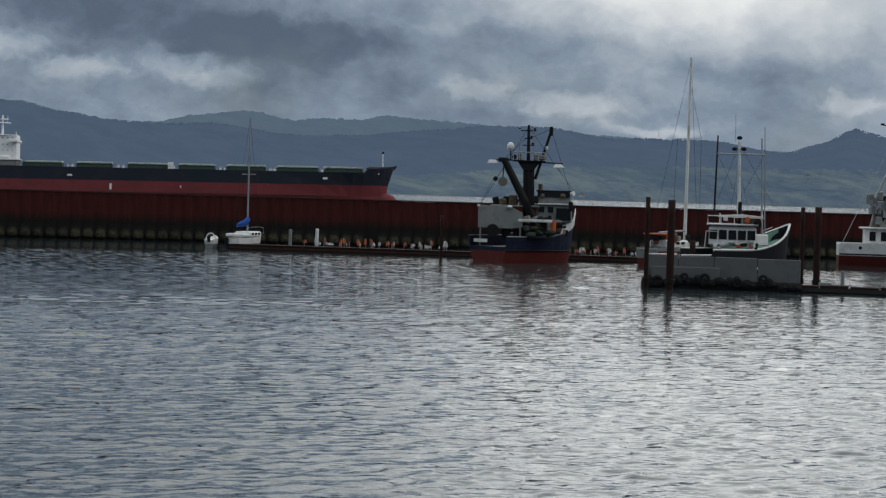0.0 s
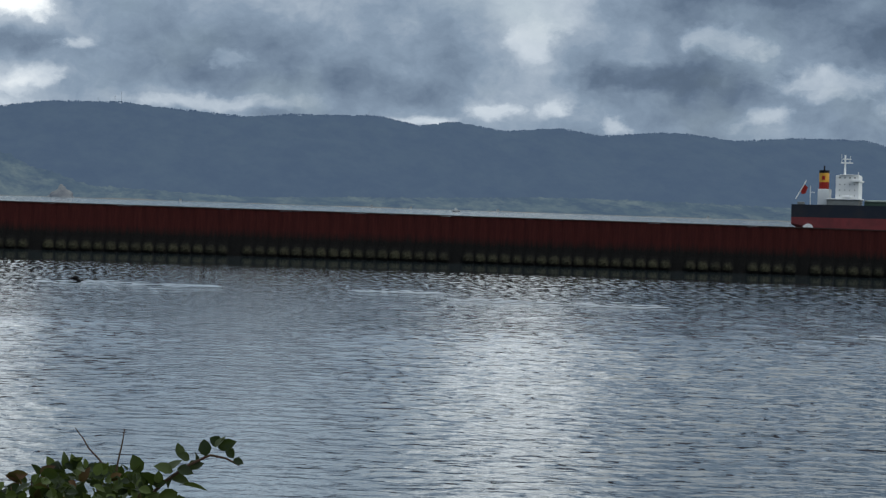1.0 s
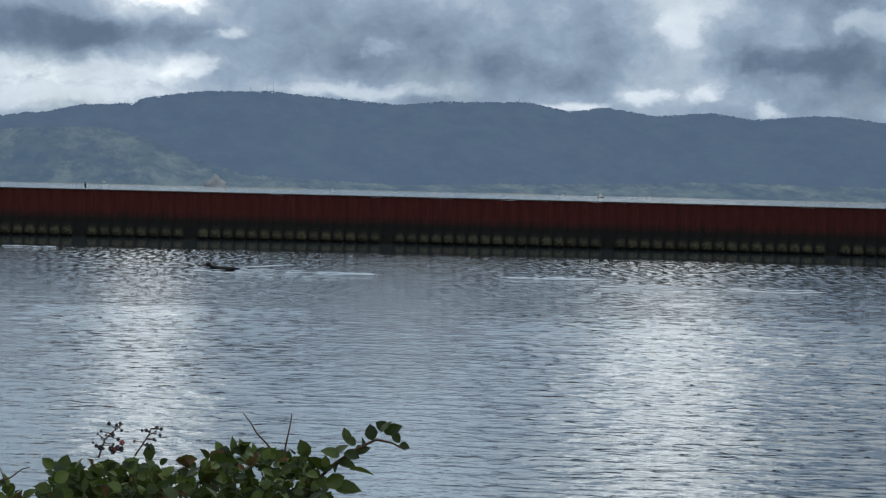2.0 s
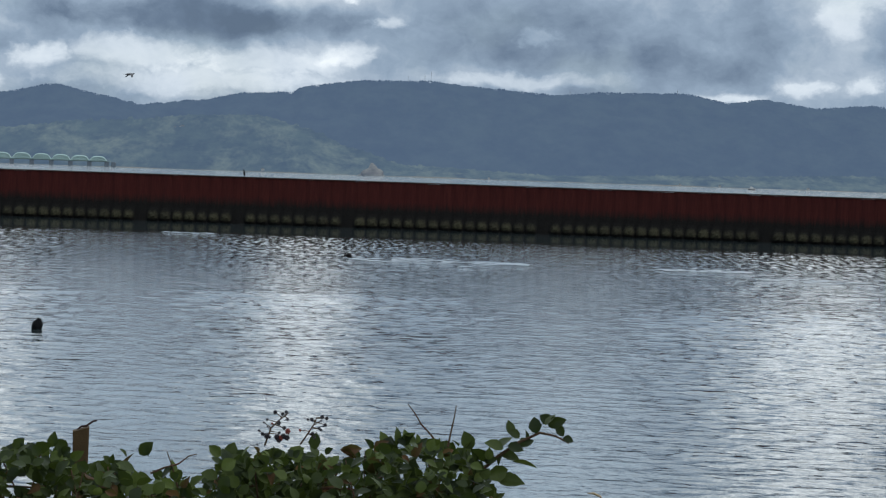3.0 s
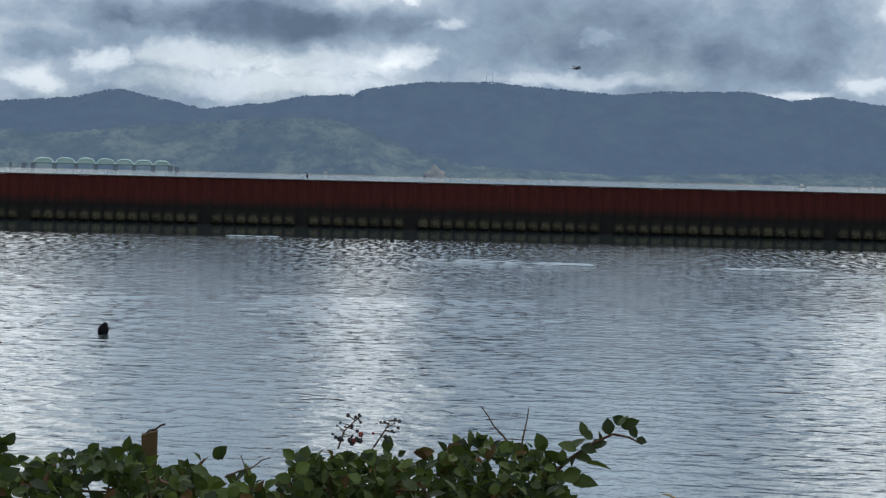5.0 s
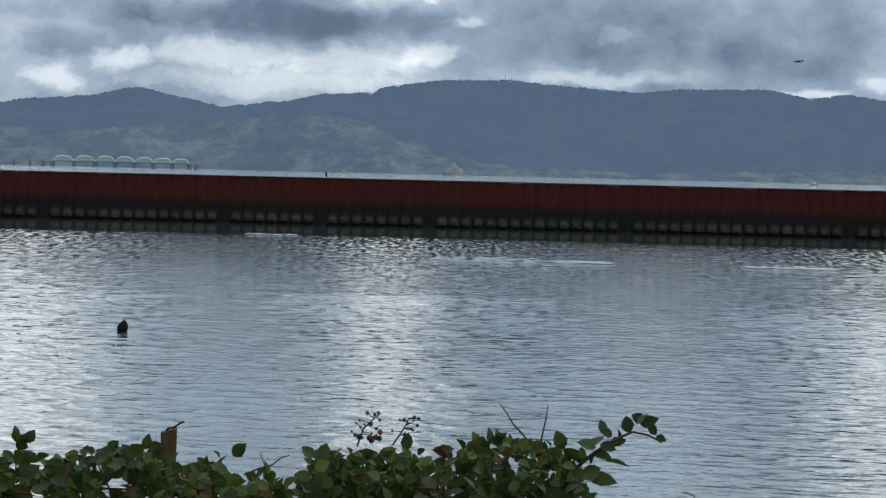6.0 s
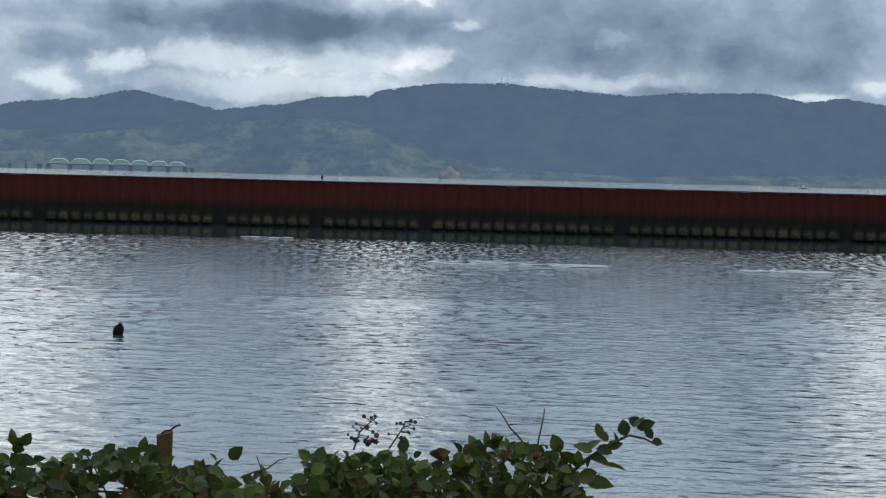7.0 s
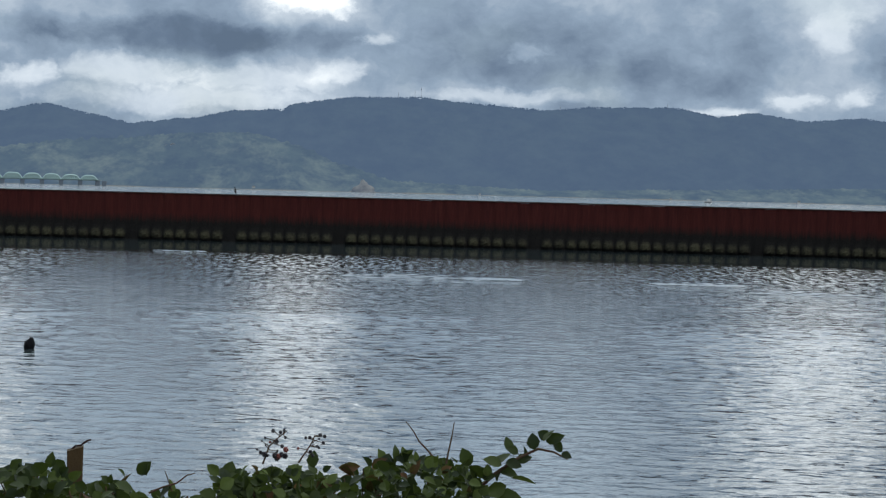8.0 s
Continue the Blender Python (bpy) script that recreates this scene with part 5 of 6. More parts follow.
def tall_ketch():
    s = thing("sailing_yacht", facing(36.02, 204, 0, 62), "white sailing yacht with red trim and a tall mast", "sailboat")
    up, low = hull_rings(9.5, 3.0, 1.7, 0.5, 0.7, 0.75)
    part("upper_hull", loft(shifted(up, -5.6)), GREY, s, "chalky grey-white topsides")
    part("lower_hull", loft(shifted(low, -5.6)), RED, s)
    part("sheer_stripe", wire([Vector(r[0]) + Vector((-5.6, -0.04, -0.35)) for r in up], 0.08), RED, s)
    c = part("cabin", box((4.0, 1.9, 0.7), (-1.6, 0, 2.0), 0.15), WHITE, s)
    for x in (-2.8, -1.8, -0.8):
        part("window", box((0.6, 0.04, 0.22), (x, -0.97, 2.1)), GLASS, c)
    part("awning", box((2.6, 2.1, 0.12), (-3.3, 0, 2.9), 0.04), ORANGE, s, "faded orange cockpit awning")
    rng = random.Random(8)
    for _ in range(14):
        part("deck_gear", box((rng.uniform(0.2, 0.6), 0.4, rng.uniform(0.2, 0.6)), (rng.uniform(-4.6, 1.0), rng.uniform(-0.9, 0.9), rng.uniform(1.9, 2.8)), 0.05), rng.choice((WHITE, GREY, STEEL_DARK, RED, ORANGE)), s)
    part("mast", rod((1.3, 0, 1.9), (1.5, 0, 18.8), 0.17, 0.11, 8), WHITE, s, "tall white mast")
    part("spreader", rod((1.6, -1.2, 11.5), (1.6, 1.2, 11.5), 0.04, None, 5), GALV, s)
    part("boom", rod((1.3, 0, 3.2), (-3.6, 0, 3.0), 0.09, None, 6), GALV, s)
    for a, b in (((1.5, 0, 18.6), (3.8, 0, 2.2)), ((1.5, 0, 18.6), (-5.4, 0, 1.8)), ((1.6, -1.2, 11.5), (1.4, -1.4, 1.8)), ((1.7, 0, 16), (1.6, -1.2, 11.5)), ((1.6, 1.2, 11.5), (1.4, 1.4, 1.8))):
        part("stay", rod(a, b, 0.014, None, 4), STEEL_DARK, s)


def east_vessel():
    s = thing("fishing_vessel", facing(40.0, 226, 0, 4), "white fishing vessel with red bottom and rigging", "fishing boat")
    up, low = hull_rings(16, 5.0, 2.25, 1.2, 1.0, 0.9)
    part("upper_hull", loft(up), WHITE, s)
    part("lower_hull", loft(low), RED, s, "dull red bottom paint")
    part("rubbing_strake", wire([Vector(r[1]) + Vector((0, -0.03, 0.15)) for r in up], 0.07), BLACK, s)
    h = part("deckhouse", box((5.0, 3.2, 1.5), (5.0, 0, 2.95), 0.08), WHITE, s)
    part("roof", box((5.6, 3.8, 0.16), (4.9, 0, 3.75), 0.04), WHITE, h)
    for k in range(4):
        part("window", box((0.6, 0.05, 0.9), (3.2 + k * 1.1, -1.62, 2.95)), GLASS, h)
    part("hawse_ring", rod((2.0, -2.32, 1.8), (2.0, -2.22, 1.8), 0.17, None, 10), BLACK, s)
    part("winch_tower", plate([(3.0, -0.5, 3.8), (4.8, -0.5, 3.8), (4.3, -0.5, 6.6), (3.6, -0.5, 6.4)], 1.0, (0, 1, 0)), GREY, s, "grey winch housing")
    part("net_drum", rod((3.4, -0.9, 6.5), (3.4, 0.6, 6.5), 0.36, None, 12), GREY, s)
    part("mast", rod((4.75, 0, 3.8), (4.9, 0, 14.2), 0.14, 0.08, 8), BLUE_PAINT, s, "dark mast")
    part("mast_arm", rod((3.9, 0, 13.9), (5.2, 0, 13.7), 0.06, None, 5), STEEL_DARK, s)
    part("mast_camera", box((0.35, 0.3, 0.2), (3.95, 0, 13.95), 0.04), STEEL_DARK, s)
    part("boom", rod((4.7, -0.4, 9.6), (2.9, -0.6, 5.4), 0.1, None, 6), GALV, s)
    for a, b in (((4.85, 0, 12), (0.5, 0, 2.4)), ((4.85, 0, 10), (2.6, -1, 2.4)), ((4.85, 0, 12), (8, 0, 3.8)), ((4.85, 0, 9.8), (3.6, -1, 6.3))):
        part("stay", rod(a, b, 0.03, None, 4), GALV, s)
    rng = random.Random(21)
    for _ in range(22):
        part("deck_gear", box((rng.uniform(0.3, 0.8), 0.5, rng.uniform(0.4, 1.1)), (rng.uniform(2.5, 4.6), -0.9, rng.uniform(3.9, 7.2)), 0.08), rng.choice((GREY, GALV, STEEL_DARK)), s)


def grey_float():
    """The heavy grey wave float with its black fender base."""
    s = thing("wave_float", facing(37.1, 154.5), "grey concrete wave float with black tyre fenders", "float")
    conc = paint("float_concrete", (0.12, 0.125, 0.125), 0.85, 0, 0.25, 0.5, 0.3, dirt=(0.10, 0.10, 0.095))
    x = -5.1
    for w, z in ((2.3, 2.25), (2.4, 2.2), (2.9, 2.2), (2.9, 2.16)):
        part("wall_panel", box((w - 0.05, 0.3, z - 0.6), (x + w / 2, -1.2, 0.6 + (z - 0.6) / 2), 0.03), conc, s)
        x += w
    part("deck", box((10.4, 2.4, 0.2), (0.1, 0.2, 0.95), 0.02), TIMBER, s)
    part("front_step", box((4.6, 0.4, 0.95), (-2.3, -1.5, 1.0), 0.03), conc, s)
    part("base_log", box((10.7, 0.7, 0.75), (0.1, -1.45, 0.25), 0.12), RUBBER, s, "black timber base")
    rng = random.Random(2)
    for k in range(5):
        r = rng.uniform(0.28, 0.40)
        o = part("tyre_fender", tyre(r * 0.72, r * 0.3), RUBBER, s)
        o.location = (-4.6 + k * 1.9 + rng.uniform(-0.5, 0.5), -1.9, rng.uniform(0.45, 0.95))
    for k in range(22):
        lump = ball((0, 0, 0), 1.0, n=9)
        for v in lump.verts:
            v.co *= 1 + 0.3 * noise.noise(v.co * 1.9 + Vector((k, 0, 0)))
        o = part("weed_clump", lump, RUBBER, s)
        o.matrix_basis = Matrix.Translation((-5.0 + k * 0.48 + rng.uniform(-0.2, 0.2), -1.8, rng.uniform(0.25, 0.62))) @ Matrix.Diagonal((rng.uniform(0.25, 0.5), 0.25, rng.uniform(0.18, 0.42), 1))
    for xx in (-4.9, -2.6):
        part("float_rail", rod((xx, -1.2, 2.25), (xx + 2.0, -1.2, 2.3), 0.06, None, 6), WHITE, s)
    d = thing("low_dock", facing(41.3, 153.5), "low dark timber dock float beside pilings", "dock")
    for k in range(7):
        part("deck_panel", box((1.9, 1.6, 0.3), (-5.6 + k * 2.0, 0, 0.35 + 0.05 * (k % 2)), 0.04), TIMBER, d)
    part("base_log", rod((-6.4, -0.6, 0.1), (8.2, -0.6, 0.1), 0.32, None, 8), RUBBER, d)
    part("dock_cleat", box((0.9, 0.5, 0.28), (-4.2, -0.4, 0.62), 0.06), GREY, d)
    p = thing("mooring_post", facing(40.15, 153.3, 0.4), "short grey mooring post on the low dock", "post", "posts on the dock")
    part("shaft", rod((0, 0, 0), (0, 0, 1.1), 0.14, 0.13, 10), GREY, p)
    part("cap", ball((0, 0, 1.1), 0.14, (1, 1, 0.4)), GREY, p)


sailboat()
skiff()
guest_dock()
seiner()
trawler()
tall_ketch()
east_vessel()
grey_float()
for a, d, t, r in ((35.25, 150, 6.1, 0.15), (35.85, 148.8, 5.95, 0.24), (39.12, 158, 5.7, 0.15), (39.5, 157, 5.75, 0.23), (30.05, 200, 4.0, 0.13), (36.4, 158, 3.2, 0.2)):
    piling(a, d, t, r)


# ---- on the water, nearer ----
def seal_stump():
    bm = bmesh.new()
    bmesh.ops.create_icosphere(bm, subdivisions=3, radius=1)
    for v in bm.verts:
        k = 1 + 0.22 * noise.fractal(v.co * 1.8, 1.0, 2.0, 3)
        taper = 1.0 - 0.30 * max(0, v.co.z)
        v.co = Vector((v.co.x * 0.24 * k * taper + 0.04 * v.co.z, v.co.y * 0.2 * k * taper, v.co.z * 0.33 * k + 0.16))
    ob = mesh_object("piling_stump", bm, paint("wet_black_wood", (0.004, 0.004, 0.005), 0.8, 0, 0.4, 8.0, 0.5), smooth=True)
    ob.matrix_basis = facing(-8.92, 81.5) @ Matrix.Diagonal((0.82, 0.82, 0.85, 1))
    tagged(ob, "worn black piling stump standing in the water", "stump")


def bank_post():
    rust = paint("weathered_stake", (0.058, 0.038, 0.018), 0.9, 0, 0.55, 6.0, 0.25, dirt=(0.05, 0.035, 0.02))
    z = 0.6
    top = EYE - 20 * math.tan(radians(6.66))
    p = thing("wooden_post", facing(-7.84, 20.0, z, 0), "short weathered brown wooden post on the bank", "post")
    h = top - z
    rings = []
    for k, f in enumerate((0, 0.5, 0.8, 0.93, 1.0)):
        w = 0.068 + 0.004 * math.sin(k * 2.1)
        rings.append([(x * w, y * w, f * h + (0.02 * x if f == 1 else 0)) for x, y in ((-1, -0.9), (-0.8, -1), (0.8, -1), (1, -0.85), (1, 0.9), (0.85, 1), (-0.85, 1), (-1, 0.85))])
    part("shaft", loft(rings), rust, p)
    part("twig", wire([(-0.03, 0, h - 0.01), (0.0, 0, h + 0.02), (0.045, 0, h + 0.025), (0.10, 0, h + 0.065), (0.135, 0, h + 0.075)], 0.009), TIMBER, p, "dead twig caught on its top")


def wall_marker():
    p = thing("cormorant", facing(-3.87, 242.6, WALL_TOP + 0.1) @ Matrix.Diagonal((0.75, 0.75, 0.75, 1)), "small dark seabird perched on the breakwater", "bird")
    dark = paint("dark_plumage", (0.015, 0.015, 0.017), 0.7, 0, 0.2, 6.0, 0.2)
    part("body", ball((0, 0, 0.52), 0.2, (0.8, 0.8, 1.5)), dark, p, smooth=True)
    part("head", ball((-0.06, 0, 0.92), 0.1, (1.2, 0.8, 0.9)), dark, p, smooth=True)
    part("tail", box((0.12, 0.08, 0.35), (0.1, 0, 0.28), 0.02), dark, p)
    part("leg", rod((0, -0.05, 0), (0, -0.05, 0.3), 0.02, None, 5), dark, p)
    part("leg", rod((0, 0.05, 0), (0, 0.05, 0.3), 0.02, None, 5), dark, p)


def fleck_band(name, az0, az1, dist, depth, count, seed):
    """A long torn band of lighter water, its brightness put in as many short pale flecks."""
    rng = random.Random(seed)
    bm = bmesh.new()
    for _ in range(count):
        t = rng.random()
        a = az0 + (az1 - az0) * t
        d = dist + depth * rng.gauss(0, 0.35) * math.sin(math.pi * (0.1 + 0.8 * t)) + 1.5 * noise.noise(Vector((a * 0.9, seed, 0)))
        c = polar(a, d)
        ln, wd = rng.uniform(0.2, 0.9), rng.uniform(0.15, 0.55)
        k = 8
        ring = [bm.verts.new((c.x + ln * math.cos(u) * rng.uniform(0.7, 1.1), c.y + wd * math.sin(u) * rng.uniform(0.7, 1.1), 0.03)) for u in np.linspace(0, 6.2832, k + 1)[:-1]]
        top = bm.verts.new((c.x, c.y, 0.075))
        for i in range(k):
            bm.faces.new((ring[i], ring[(i + 1) % k], top))
    # pale colour of the flecks; the sea lion's trailing foam shares it
    foam = paint("foam_and_flecks", (0.12, 0.15, 0.18), 0.35, 0, 0.6, 0.9, 0.5)
    ob = mesh_object(name, bm, foam, smooth=True)
    return tagged(ob, "thin streak of pale flecks on the rippled water", "foam", "foam streaks", kind="stuff")


seal_stump()
bank_post()
wall_marker()
fleck_band("foam_streak", -1.1, 3.3, 154.0, 6.5, 80, 1)
fleck_band("foam_streak", 6.7, 9.0, 154.0, 4.5, 40, 2)
fleck_band("foam_streak", 9.3, 14.6, 144.0, 7.0, 70, 4)
fleck_band("foam_streak", -5.8, -4.6, 203.0, 2.6, 12, 3)
fleck_band("foam_streak", 19.5, 27.0, 117.0, 7.0, 60, 6)


# ---- brambles ----
def leaf_mesh(name, length, width, fold, droop, material):
    """A toothed oval blade, folded along its rib."""
    n = 7
    verts, faces = [], []
    for k in range(n + 1):
        t = k / n
        w = width / 2 * (math.sin(math.pi * min(1, t * 1.02)) ** 0.75) * (1.12 - 0.35 * t) * (1 if k % 2 else 0.9)
        z = -droop * length * t * t
        x = length * t
        verts += [(x, -w, z + fold * w), (x, -w * 0.5, z + fold * w * 0.42), (x, 0, z), (x, w * 0.5, z + fold * w * 0.42), (x, w, z + fold * w)]
    for k in range(n):
        for j in range(4):
            a = k * 5 + j
            faces.append((a, a + 1, a + 6, a + 5))
    me = bpy.data.meshes.new(name)
    me.from_pydata(verts, [], faces)
    me.polygons.foreach_set("use_smooth", [True] * len(me.polygons))
    me.materials.append(material)
    return me


def leaf_material(name, dark, light, shine):
    m = bpy.data.materials.new(name)
    m.use_nodes = True
    n = Net(m.node_tree)
    b = n.tree.nodes.new("ShaderNodeBsdfPrincipled")
    co = n.tree.nodes.new("ShaderNodeTexCoord").outputs["Object"]
    rnd = n.tree.nodes.new("ShaderNodeObjectInfo").outputs["Random"]
    isl = n.tree.nodes.new("ShaderNodeNewGeometry").outputs["Random Per Island"]
    x, y, z = n.sep(co)[:3]
    mottled = n.noise(co, 70, 4.0, 0.6)
    veins = n.math("SINE", n.math("MULTIPLY", n.math("SUBTRACT", x, n.math("MULTIPLY", n.math("ABSOLUTE", y), 0.8)), 620.0))
    tone = n.math("ADD", n.math("MULTIPLY", n.math("FRACT", n.math("ADD", rnd, isl)), 0.75), n.math("MULTIPLY", mottled, 0.25))
    col = n.mix(n.math("POWER", tone, 2.4), dark, light)
    n.put(b.inputs["Base Color"], col)
    b.inputs["Roughness"].default_value = shine
    b.inputs["Specular IOR Level"].default_value = 0.16
    bp = n.tree.nodes.new("ShaderNodeBump")
    bp.inputs["Strength"].default_value = 0.35
    bp.inputs["Distance"].default_value = 0.002
    n.put(bp.inputs["Height"], n.math("ADD", n.math("MULTIPLY", veins, 0.05), mottled))
    n.link(bp.outputs[0], b.inputs["Normal"])
    tr = n.tree.nodes.new("ShaderNodeBsdfTranslucent")
    n.put(tr.inputs[0], n.mix(0.5, col, (0.14, 0.20, 0.03)))
    mixer = n.tree.nodes.new("ShaderNodeMixShader")
    mixer.inputs[0].default_value = 0.2
    n.link(b.outputs[0], mixer.inputs[1])
    n.link(tr.outputs[0], mixer.inputs[2])
    out = n.tree.nodes.new("ShaderNodeOutputMaterial")
    n.link(mixer.outputs[0], out.inputs[0])
    return m


LEAF = leaf_material("bramble_leaf", (0.007, 0.014, 0.004), (0.098, 0.130, 0.028), 0.55)
BROWN_LEAF = leaf_material("withered_leaf", (0.045, 0.020, 0.012), (0.16, 0.085, 0.035), 0.7)
CANE = paint("bramble_cane", (0.075, 0.05, 0.03), 0.8, 0, 0.5, 20.0, 0.4, dirt=(0.10, 0.03, 0.03))
# bearing and height (degrees) of the bramble's upper edge
EDGE = [(-20, -7.2), (-12, -7.3), (-10.6, -7.25), (-9.5, -7.05), (-8.45, -7.15), (-8.2, -7.5), (-7.5, -7.5), (-7.2, -7.3), (-6.3, -7.95), (-5.75, -7.6), (-5.0, -8.1), (-4.3, -7.1), (-3.4, -7.1), (-2.6, -7.0), (-1.5, -7.25), (-0.2, -6.75), (0.4, -6.7), (1.5, -6.95), (2.2, -7.45), (2.6, -8.3), (3.2, -11)]
BUSH_DIST = 6.0


def sight(az, el, dist):
    """A point of the bramble by its bearing and height as seen from the stand."""
    return polar(az, dist, EYE + dist * math.tan(radians(el)))


def build_brambles():
    rng = random.Random(17)
    root = polar(-4, BUSH_DIST, 4.3)
    bush = thing("bramble_bush", Matrix.Translation(root), "blackberry bramble with toothed green leaves on the bank", "bush")
    blades = [leaf_mesh("leaf", 0.050, 0.044, 0.25, 0.15, LEAF), leaf_mesh("leaf", 0.058, 0.048, 0.1, 0.3, LEAF), leaf_mesh("leaf", 0.040, 0.034, 0.4, 0.1, LEAF), leaf_mesh("leaf", 0.054, 0.038, 0.55, 0.25, LEAF)]
    dead = leaf_mesh("leaf", 0.05, 0.03, 0.9, 0.5, BROWN_LEAF)
    count = [0]
    rest = []

    def leaf(at, out, size=1.0, data=None, flat=0.5):
        """A blade at a place, pointing along out, its face turned about towards the light."""
        out = Vector(out).normalized()
        up = Vector((rng.gauss(0, 0.6), -0.6 + rng.gauss(0, 0.5), 0.65 + rng.gauss(0, 0.45)))
        side = up.cross(out)
        if side.length < 0.1:
            side = Vector((1, 0, 0))
        side.normalize()
        up = out.cross(side)
        m = Matrix.Translation(Vector(at) - root) @ Matrix((out, side, up)).transposed().to_4x4() @ Matrix.Diagonal((size, size, size, 1))
        data = data or blades[rng.randrange(4)]
        if count[0] < 300:
            ob = new("leaf", data)
            ob.parent = bush
            ob.matrix_basis = m
            count[0] += 1
        else:
            rest.append((data, m))

    def cane(points, r):
        bm = bmesh.new()
        k = len(points) - 1
        for i, (a, b) in enumerate(zip(points, points[1:])):
            rod(Vector(a) - root, Vector(b) - root, r * (1 - 0.6 * i / k), r * (1 - 0.6 * (i + 1) / k), 6, bm)
        return part("cane", bm, CANE, bush)

    # the arching shoot at the end, with its leaflets in threes
    shoot = [sight(1.68, -8.48, 6.0), sight(1.93, -7.63, 5.98), sight(2.43, -7.13, 5.96), sight(2.98, -6.73, 5.95), sight(3.53, -6.46, 5.95), sight(3.93, -6.53, 5.95), sight(4.28, -6.70, 5.95)]
    cane(shoot, 0.0055)
    for a, e, dx, dz, s in ((3.05, -6.55, -0.1, 1, 1.0), (3.15, -6.7, -1, 0.5, 0.9), (3.95, -6.3, -0.9, 0.5, 0.75), (4.05, -6.3, 0.5, 0.9, 0.7), (4.2, -6.4, 0.9, 0.4, 0.95), (4.35, -6.62, 0.6, -0.6, 0.9), (4.6, -6.82, 1, -0.25, 0.75),
                            (2.75, -7.0, -0.9, 0.5, 0.9), (2.85, -6.95, 0.6, 0.7, 0.9), (3.2, -7.05, 0.9, -0.15, 0.9), (3.05, -7.3, 1, -0.1, 1.05), (2.85, -7.35, -0.4, -0.9, 1.0), (2.7, -7.75, 0.95, 0.25, 1.25), (2.4, -7.3, -0.7, 0.7, 0.95), (2.55, -7.2, 0.1, 1, 0.85), (3.5, -6.75, 0.2, 0.9, 0.7), (2.3, -7.7, -0.9, -0.2, 1.0), (2.5, -7.95, 0.8, -0.4, 0.9), (3.0, -7.9, 1.0, 0.1, 1.3), (3.35, -7.4, 1.0, 0.05, 1.15), (3.45, -6.95, 0.9, 0.5, 0.9), (3.7, -6.5, -0.2, 1.0, 0.8), (2.2, -7.35, -0.3, 1.0, 0.9), (1.95, -7.5, -1.0, 0.4, 0.9), (1.9, -7.2, 0.3, 1.0, 0.85)):
        base = sight(a - 0.30, e + 0.2, 5.95 + rng.uniform(-0.02, 0.02))
        leaf(base - Vector((dx, 0, dz)).normalized() * 0.02, (dx, rng.uniform(-0.3, 0.3), dz), s)
    # side shoots that stand over the edge
    for a, e, h in ((-12.0, -7.0, 6), (-9.6, -7.25, 3), (-10.7, -7.4, 3), (-8.7, -7.3, 3), (-6.9, -7.4, 3), (-5.75, -7.8, 2), (-4.4, -7.3, 4), (-3.6, -7.3, 3), (-0.3, -6.95, 4), (0.3, -6.85, 4), (1.0, -7.0, 3), (1.5, -7.0, 3), (-2.4, -7.2, 2), (1.9, -7.2, 3)):
        for _ in range(h):
            leaf(sight(a + rng.gauss(0, 0.22), e + rng.gauss(0, 0.08), 5.95), (rng.uniform(-1, 1), rng.uniform(-0.4, 0.2), rng.uniform(0.1, 1.2)), rng.uniform(0.65, 1.0))
    # the leafy mass, thick along its upper edge and loose below
    placed = 0
    while placed < 3900:
        a = rng.uniform(-13.5, 2.45)
        if placed > 3400:
            a = rng.uniform(-24, -12)
        top = knots(EDGE, a) + 0.1
        depth = rng.random() ** 0.9 * 1.9
        hole = noise.noise(Vector((a * 1.3, depth * 1.6, 4.0)))
        if hole > 0.42 and depth > 0.35:
            continue
        dist = BUSH_DIST + rng.gauss(0, 0.16)
        leaf(sight(a, top - 0.22 - depth, dist), (rng.uniform(-1, 1), rng.uniform(-0.6, 0.3), rng.uniform(-0.5, 0.9)), rng.uniform(0.5, 0.9), dead if rng.random() < 0.06 else None)
        placed += 1
    # canes from the ground up into the mass
    for k in range(34):
        a = rng.uniform(-20, 2.0)
        d = BUSH_DIST + rng.uniform(-0.15, 0.25)
        top = knots(EDGE, a) + 0.1
        p0 = polar(a + rng.uniform(-2, 2), d + 0.1, 4.32)
        p3 = sight(a, top - 0.3, d)
        pts = [p0.lerp(p3, t) + Vector((0.06 * math.sin(t * 3 + k), 0.05 * math.cos(t * 4 + k), 0.05 * math.sin(t * math.pi))) for t in (0, 0.3, 0.6, 0.85, 1.0)]
        cane(pts, 0.0045)
    for k in range(12):
        a = rng.uniform(-13, 0)
        e = knots(EDGE, a) - rng.uniform(0.7, 1.5)
        cane([sight(a + i * 0.7, e + 0.12 * math.sin(i + k), 6.0) for i in range(4)], 0.0035)
    # bare twigs
    for pts in ([(0.15, -5.85), (0.35, -6.1), (0.5, -6.35), (0.75, -6.6), (0.95, -6.85)], [(1.38, -5.85), (1.33, -6.2), (1.25, -6.6), (1.2, -6.9)], [(-5.15, -7.25), (-5.35, -7.3), (-5.6, -7.5), (-5.95, -7.6), (-6.3, -7.75)]):
        cane([sight(a, e, 5.93) for a, e in reversed(pts)], 0.003)
    cane([sight(a, e, 5.95) for a, e in ((-5.6, -8.1), (-5.75, -7.6), (-5.9, -7.2))], 0.0028)
    # withered leaf and the berry sprays
    for _ in range(3):
        leaf(sight(-1.45 + rng.gauss(0, 0.1), -7.05, 5.92), (1, 0, rng.uniform(-0.3, 0.3)), 1.0, dead)
    ripe = paint("ripe_blackberry", (0.012, 0.008, 0.014), 0.3, 0, 0.3, 200, 0.4)
